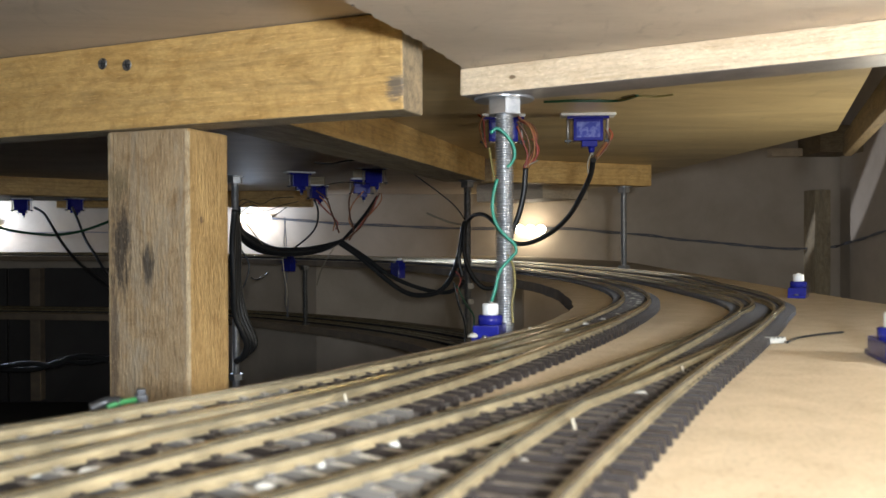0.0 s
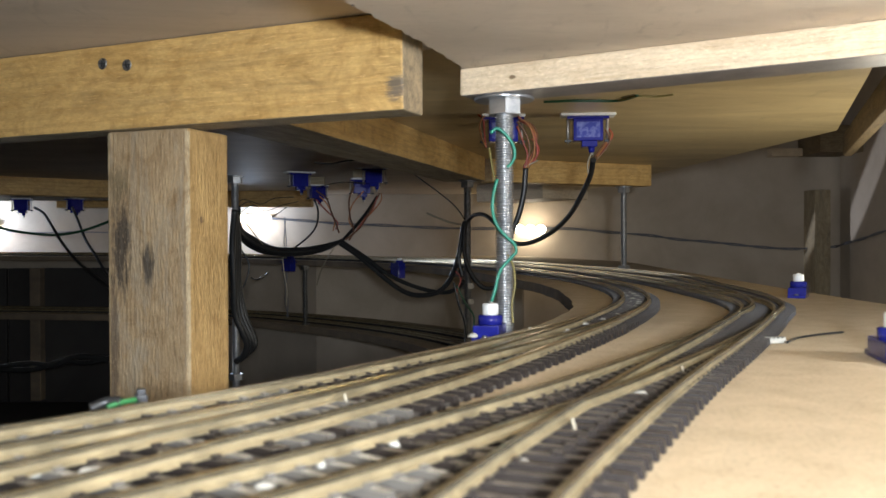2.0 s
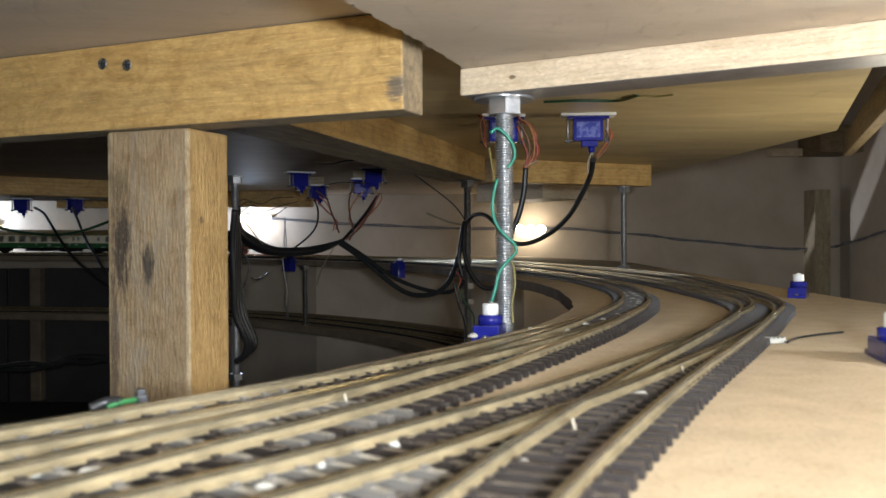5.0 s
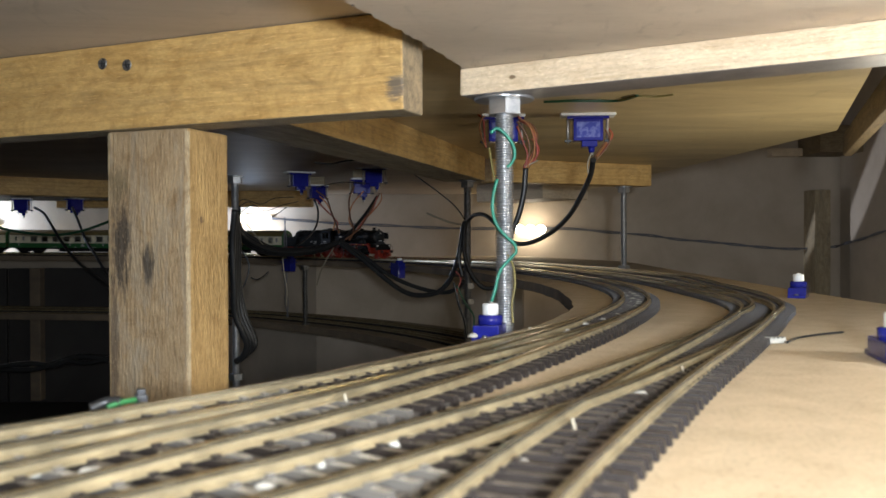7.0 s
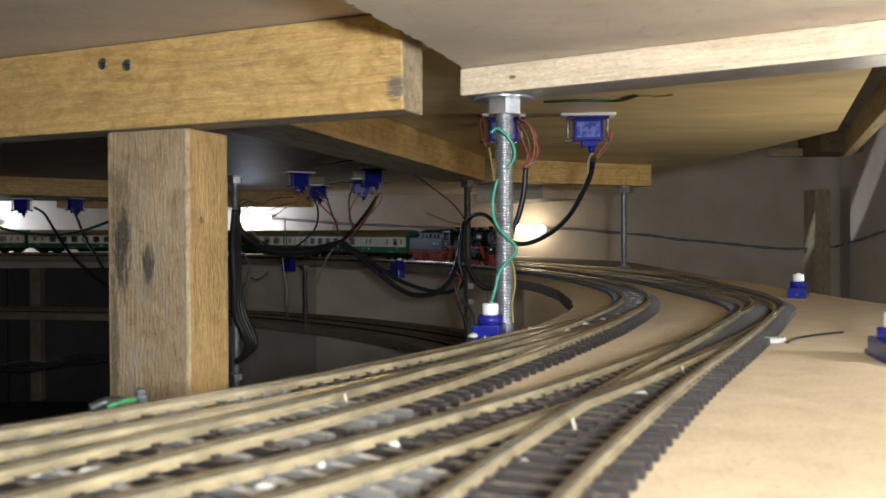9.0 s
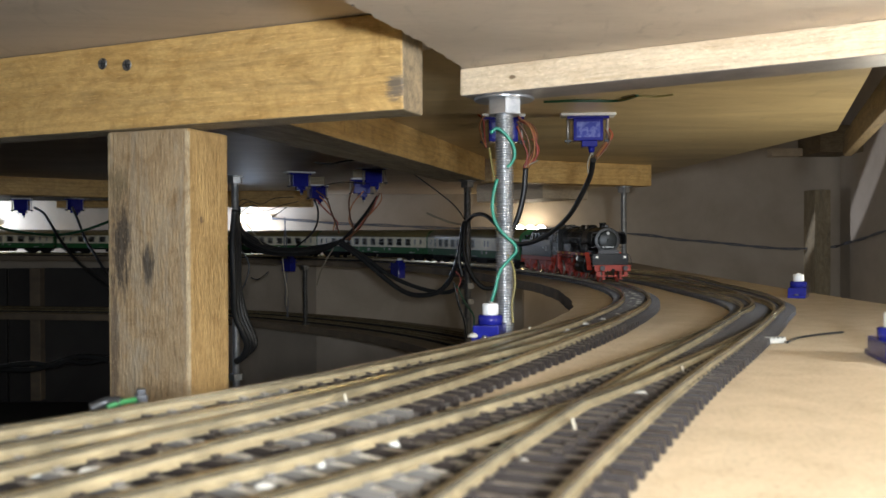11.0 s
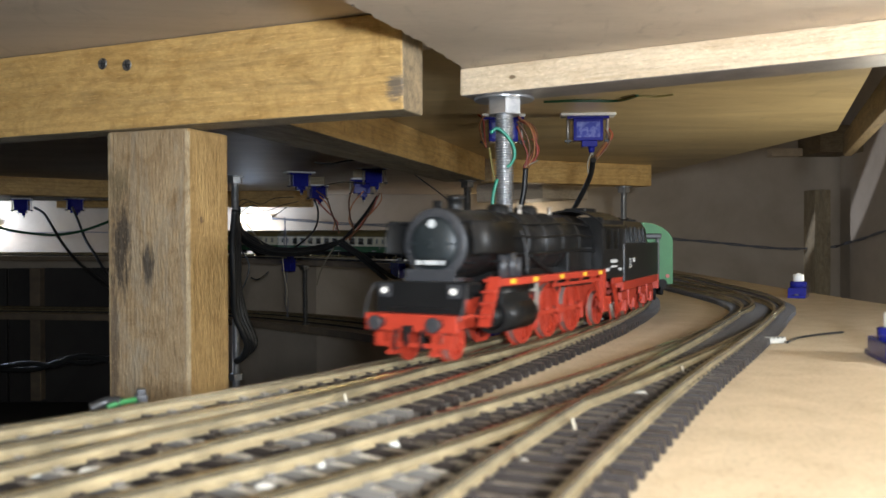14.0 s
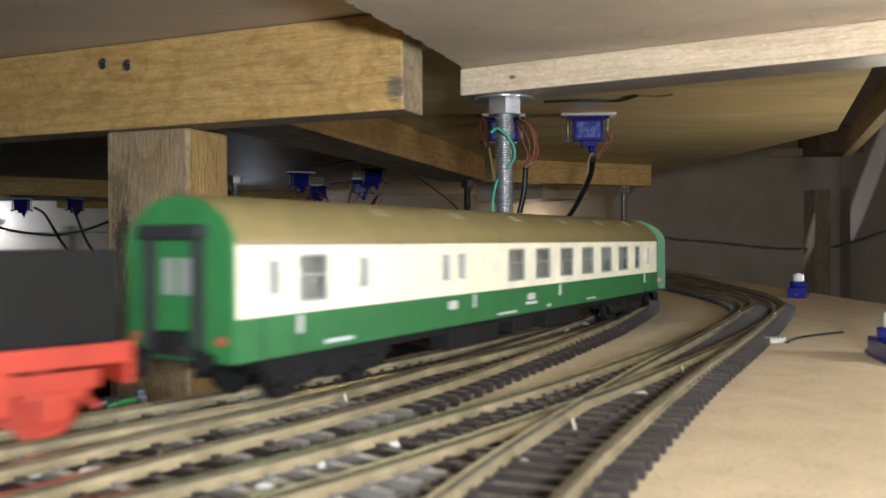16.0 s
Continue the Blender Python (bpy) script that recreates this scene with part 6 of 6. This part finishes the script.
cable("wire", CABLE_BARE, 0.0008, [(-0.2085, 1.1000, 0.0218), (-0.2064, 1.1000, -0.0003), (-0.2029, 1.1000, -0.0223), (-0.2045, 1.1000, -0.0407)], "pale loose wire end hanging down")
cable("wire", CABLE_BARE, 0.0008, [(-0.1359, 1.0500, 0.0329), (-0.1479, 1.0600, 0.0152), (-0.1558, 1.0700, 0.0007), (-0.1610, 1.0800, -0.0141)], "pale loose wire end hanging down")
cable("wire", CABLE_BARE, 0.0007, [(-0.2088, 0.9000, 0.0610), (-0.2030, 0.9250, 0.0467), (-0.1990, 0.9500, 0.0341)], "pale loose wire end hanging down")
cable("wire", CABLE_BLACK, 0.001, [(-0.2156, 0.9000, 0.0347), (-0.2067, 0.9000, 0.0196), (-0.2080, 0.9000, 0.0046), (-0.2159, 0.9000, -0.0134)], "grey loose wire hanging down")
cable("wire", CABLE_BLACK, 0.0012, [(-0.2943, 1.3000, -0.0138), (-0.2930, 1.3333, -0.0180), (-0.2884, 1.3667, -0.0131), (-0.2898, 1.4000, -0.0089)], "dark wire below the far board")
cable("wire", CABLE_DKGREEN, 0.0009, [(0.0712, 0.5965, 0.1391), (0.0935, 0.5916, 0.1390), (0.1193, 0.5928, 0.1389), (0.1276, 0.5821, 0.1388), (0.1312, 0.5706, 0.1388)], "green and brown wire under the plywood")
cable("wire", CABLE_YELLOW, 0.0007, [(0.1225, 0.5892, 0.1388), (0.1315, 0.5718, 0.1388), (0.1442, 0.5740, 0.1387), (0.1543, 0.5662, 0.1387)], "green and brown wire under the plywood")
cable("twisted_wire", WIRE_GREY, 0.0014, [(-0.3762, 1.8450, 0.0937), (-0.3000, 1.8450, 0.0847), (-0.2262, 1.8450, 0.0819), (-0.1278, 1.8450, 0.0741), (-0.0293, 1.8450, 0.0724), (0.0814, 1.8450, 0.0658), (0.2660, 1.8450, 0.0686), (0.3583, 1.8450, 0.0571), (0.4506, 1.8450, 0.0530), (0.5121, 1.8450, 0.0404), (0.5737, 1.8450, 0.0389), (0.6352, 1.8450, 0.0288), (0.6968, 1.8450, 0.0261), (0.7583, 1.8450, 0.0184), (0.8076, 1.8450, 0.0243), (0.8543, 1.8450, 0.0229)], "twisted grey wire pinned along the wall")
cable("twisted_wire", WIRE_GREY, 0.0014, [(0.8581, 1.8532, 0.0265), (0.8581, 1.7963, 0.0317), (0.8581, 1.7357, 0.0435), (0.8581, 1.6790, 0.0500), (0.8581, 1.6158, 0.0625)], "twisted grey wire pinned along the side wall")
cable("twisted_wire", WIRE_GREY, 0.0014, [(-0.3763, 1.8450, 0.0900), (-0.3000, 1.8450, 0.0884), (-0.2262, 1.8450, 0.0782), (-0.1277, 1.8450, 0.0778), (-0.0293, 1.8450, 0.0687), (0.0814, 1.8450, 0.0695), (0.2660, 1.8450, 0.0649), (0.3583, 1.8450, 0.0608), (0.4506, 1.8450, 0.0493), (0.5121, 1.8450, 0.0441), (0.5737, 1.8450, 0.0352), (0.6352, 1.8450, 0.0325), (0.6968, 1.8450, 0.0224), (0.7583, 1.8450, 0.0221), (0.8076, 1.8450, 0.0207), (0.8543, 1.8450, 0.0266)], "twisted grey wire pinned along the wall")
cable("twisted_wire", WIRE_GREY, 0.0014, [(0.8581, 1.8532, 0.0228), (0.8581, 1.7963, 0.0353), (0.8581, 1.7357, 0.0400), (0.8581, 1.6790, 0.0534), (0.8581, 1.6158, 0.0593)], "twisted grey wire pinned along the side wall")
cable("twisted_wire", WIRE_GREY, 0.0012, [(-0.9866, 1.8400, 0.0675), (-0.8885, 1.8400, 0.0633), (-0.8026, 1.8400, 0.0642), (-0.7166, 1.8400, 0.0626)], "thin wire along the far wall")
cable("wire", CABLE_GRASS, 0.0007, [(-0.0816, 0.2050, 0.0019), (-0.0789, 0.2070, 0.0028), (-0.0765, 0.2100, 0.0028)], "green wire scrap beside the track")
cable("wire", CABLE_BLACK, 0.0013, [(-0.0857, 0.2050, 0.0016), (-0.0824, 0.2070, 0.0029), (-0.0789, 0.2070, 0.0030)], "grey wire scrap beside the track")
cable("wire", CABLE_BLACK, 0.0005, [(0.1354, 0.3337, 0.0013), (0.1462, 0.3488, 0.0013), (0.1605, 0.3611, 0.0013), (0.1747, 0.3698, 0.0013)], "thin steel linkage wire on the board")

cable("wire", CABLE_ORANGE, 0.0007, [(0.0586, 0.6550, 0.1364), (0.0664, 0.6550, 0.1311), (0.0708, 0.6550, 0.1189), (0.0699, 0.6550, 0.1058), (0.0634, 0.6550, 0.0971)], "thin orange servo lead wire")
cable("wire", CABLE_BROWN, 0.0007, [(0.0570, 0.6520, 0.1333), (0.0635, 0.6520, 0.1246), (0.0670, 0.6520, 0.1116), (0.0626, 0.6520, 0.0977)], "thin brown servo lead wire")
cable("wire", CABLE_RED, 0.0007, [(0.0572, 0.6500, 0.1296), (0.0616, 0.6500, 0.1175), (0.0650, 0.6500, 0.1070), (0.0620, 0.6500, 0.0971)], "thin red servo lead wire")
cable("wire", CABLE_RED, 0.0007, [(0.0582, 0.6560, 0.1383), (0.0691, 0.6560, 0.1269), (0.0731, 0.6560, 0.1138), (0.0713, 0.6560, 0.1037), (0.0643, 0.6560, 0.0985)], "thin red servo lead wire")
cable("wire", CABLE_BROWN, 0.0006, [(0.1245, 0.6480, 0.1259), (0.1280, 0.6480, 0.1181), (0.1236, 0.6480, 0.1103), (0.1176, 0.6480, 0.1034)], "thin brown servo lead wire")
cable("wire", CABLE_ORANGE, 0.0006, [(0.0323, 0.6550, 0.1381), (0.0288, 0.6550, 0.1311), (0.0302, 0.6550, 0.1215), (0.0341, 0.6550, 0.1137)], "thin orange servo lead wire")
cable("wire", CABLE_BLACK, 0.0005, [(-0.2518, 1.0200, 0.0787), (-0.2409, 1.0200, 0.0924), (-0.2191, 1.0200, 0.0869), (-0.2028, 1.0200, 0.0937), (-0.1796, 1.0200, 0.0951)], "thin dark wire in a loose tangle")
cable("wire", CABLE_BLACK, 0.0005, [(-0.2490, 1.0200, 0.0733), (-0.2286, 1.0200, 0.0855), (-0.2137, 1.0200, 0.0787), (-0.1932, 1.0200, 0.0855), (-0.1742, 1.0200, 0.0896)], "thin dark wire in a loose tangle")
cable("wire", CABLE_BLACK, 0.0005, [(-0.2531, 1.0200, 0.0651), (-0.2450, 1.0200, 0.0828), (-0.2341, 1.0200, 0.0896), (-0.2259, 1.0200, 0.0842)], "thin dark wire in a loose tangle")
cable("wire", CABLE_BLACK, 0.0005, [(-0.2504, 1.0200, 0.0583), (-0.2341, 1.0200, 0.0760), (-0.2096, 1.0200, 0.0706), (-0.1878, 1.0200, 0.0828)], "thin dark wire in a loose tangle")
cable("wire", WIRE_GREY, 0.0009, [(-0.2849, 1.5200, 0.0846), (-0.2809, 1.5200, 0.0379), (-0.2860, 1.5200, -0.0128), (-0.2789, 1.5200, -0.0635), (-0.2809, 1.5200, -0.0959)], "thin grey wire hanging behind the board")
cable("wire", WIRE_GREY, 0.0009, [(-0.2819, 1.5200, 0.0846), (-0.2849, 1.5200, 0.0379), (-0.2799, 1.5200, -0.0128), (-0.2839, 1.5200, -0.0635), (-0.2778, 1.5200, -0.0939)], "thin grey wire hanging behind the board")
cable("wire", CABLE_ORANGE, 0.0009, [(-0.1600, 1.1000, 0.1007), (-0.1497, 1.1000, 0.0890), (-0.1409, 1.1000, 0.0699), (-0.1424, 1.1000, 0.0552)], "thin orange servo wire")
cable("wire", CABLE_RED, 0.0009, [(-0.1644, 1.1000, 0.0963), (-0.1541, 1.1000, 0.0846), (-0.1372, 1.1000, 0.0669), (-0.1394, 1.1000, 0.0567)], "thin red servo wire")
cable("wire", CABLE_ORANGE, 0.0009, [(-0.1027, 1.1000, 0.1066), (-0.1174, 1.1000, 0.0890), (-0.1218, 1.1000, 0.0699), (-0.1174, 1.1000, 0.0596)], "thin orange servo wire")
cable("wire", CABLE_RED, 0.0009, [(-0.0851, 1.1000, 0.0992), (-0.0910, 1.1000, 0.0831), (-0.0998, 1.1000, 0.0728), (-0.1145, 1.1000, 0.0523)], "thin red servo wire")
cable("wire", CABLE_ORANGE, 0.0009, [(-0.0793, 1.1000, 0.1036), (-0.0807, 1.1000, 0.0934), (-0.0925, 1.1000, 0.0787), (-0.1057, 1.1000, 0.0669)], "thin orange servo wire")
cable("cable", CABLE_BLACK, 0.004, [(-0.6799, 1.3000, -0.1488), (-0.6366, 1.3000, -0.1436), (-0.5967, 1.3000, -0.1471), (-0.5585, 1.3000, -0.1332), (-0.5065, 1.3000, -0.1384)], "black cable lying in the dark below the tracks")
cable("cable", CABLE_BLACK, 0.004, [(-0.6799, 1.3000, -0.1540), (-0.6244, 1.3000, -0.1523), (-0.5845, 1.3000, -0.1401), (-0.5498, 1.3000, -0.1436), (-0.5013, 1.3000, -0.1332)], "black cable lying in the dark below the tracks")
cable("cable", CABLE_BLACK, 0.004, [(-0.6019, 1.3000, -0.1505), (-0.5776, 1.3000, -0.1367), (-0.5412, 1.3000, -0.1349), (-0.4978, 1.3000, -0.1453)], "black cable lying in the dark below the tracks")
cable("cable", CABLE_BLACK, 0.0014, [(0.0120, 0.9500, -0.0049), (0.0177, 0.9500, -0.0302), (0.0241, 0.9500, -0.0493), (0.0266, 0.9500, -0.0683)], "dark cable hanging beside a threaded rod")
cable("cable", CABLE_DKGREEN, 0.0011, [(0.0152, 0.9500, -0.0081), (0.0241, 0.9500, -0.0271), (0.0342, 0.9500, -0.0429), (0.0330, 0.9500, -0.0588)], "dark green cable hanging beside a threaded rod")
cable("wire", CABLE_RED, 0.0009, [(0.0139, 0.9500, 0.0078), (0.0196, 0.9500, 0.0002), (0.0177, 0.9500, -0.0087), (0.0139, 0.9500, -0.0176)], "thin red wire beside a threaded rod")
cable("wire", CABLE_GRASS, 0.0006, [(-0.0637, 0.1850, -0.0007), (-0.0624, 0.1850, -0.0002), (-0.0612, 0.1850, -0.0006)], "green wire scrap beside the track")
# grey connector behind the inner rail
bm = bmesh.new()
box(bm, (0, 0, 0.004), (0.0034, 0.004, 0.008), 0, 0.0006)
box(bm, (0, 0, 0.0085), (0.0024, 0.003, 0.002), 0, 0.0005)
tagged(part("connector", bm, LOCO_GREY, None, "", False, pose(-0.0835, 0.2335, -0.0080, 0, 0, 25)), "small grey plastic connector beside the track", "connector")


# ---------- what moves ----------
RUN_T = [0.0, 2.5, 3.0, 3.5, 6.5, 7.0, 7.5, 8.0, 8.5, 9.0, 11.3, 11.5, 12.0, 12.5, 13.0, 13.5, 14.0, 14.5, 14.8, 15.2, 15.5, 16.0]
RUN_S = [2.573, 2.113, 2.023, 1.931, 1.362, 1.273, 1.185, 1.099, 1.015, 0.930, 0.513, 0.480, 0.402, 0.325, 0.246, 0.158, 0.066, -0.0235, -0.074, -0.141, -0.195, -0.287]


def run(t):
    """Where the smokebox front stands on the line at t seconds: a smooth curve through the table."""
    n = len(RUN_T)
    i = min(max(int(np.searchsorted(RUN_T, t)) - 1, 0), n - 2)

    def slope(k):
        a, b = max(k - 1, 0), min(k + 1, n - 1)
        return (RUN_S[b] - RUN_S[a]) / (RUN_T[b] - RUN_T[a])
    h = RUN_T[i + 1] - RUN_T[i]
    u = (t - RUN_T[i]) / h
    return ((2 * u ** 3 - 3 * u * u + 1) * RUN_S[i] + (u ** 3 - 2 * u * u + u) * h * slope(i)
            + (3 * u * u - 2 * u ** 3) * RUN_S[i + 1] + (u ** 3 - u * u) * h * slope(i + 1))


def vehicle_pose(s, front, rear):
    """Pose of a vehicle whose origin lies at line place s and which rides on two points, front and rear metres behind it."""
    a, b = on_line(s + front)[0], on_line(s + rear)[0]
    d = (a - b).normalized()
    o = a + d * front
    q = d.to_track_quat("X", "Z").to_matrix().to_4x4()
    return Matrix.Translation(o + Vector((0, 0, RAIL_TOP))) @ q


def motions():
    times = [i * 0.2 for i in range(81)]
    for ob, back, front, rear in TRAIN:
        walk(ob, [(t, vehicle_pose(run(t) + back, front, rear)) for t in times])
    ticks = [i / FPS for i in range(16 * FPS + 1)]
    s0 = run(0.0)
    for ob, at, radius, fold in WHEELS:
        rows, ang, last = [], 0.0, s0
        for t in ticks:
            s = run(t)
            step = math.degrees((last - s) / radius) % (360.0 / fold)
            if step > 180.0 / fold:
                step -= 360.0 / fold
            true = math.degrees((last - s) / radius)
            ang += true if true < 80 else step
            last = s
            rows.append((t, at @ pose(0, 0, 0, 0, ang, 0)))
        walk(ob, rows)
    for ob, at, radius, crank, phase in RODS:
        rows = []
        for t in ticks:
            a = (s0 - run(t)) / radius + phase
            rows.append((t, at @ pose(crank * math.cos(a), 0, -crank * math.sin(a))))
        walk(ob, rows)


motions()
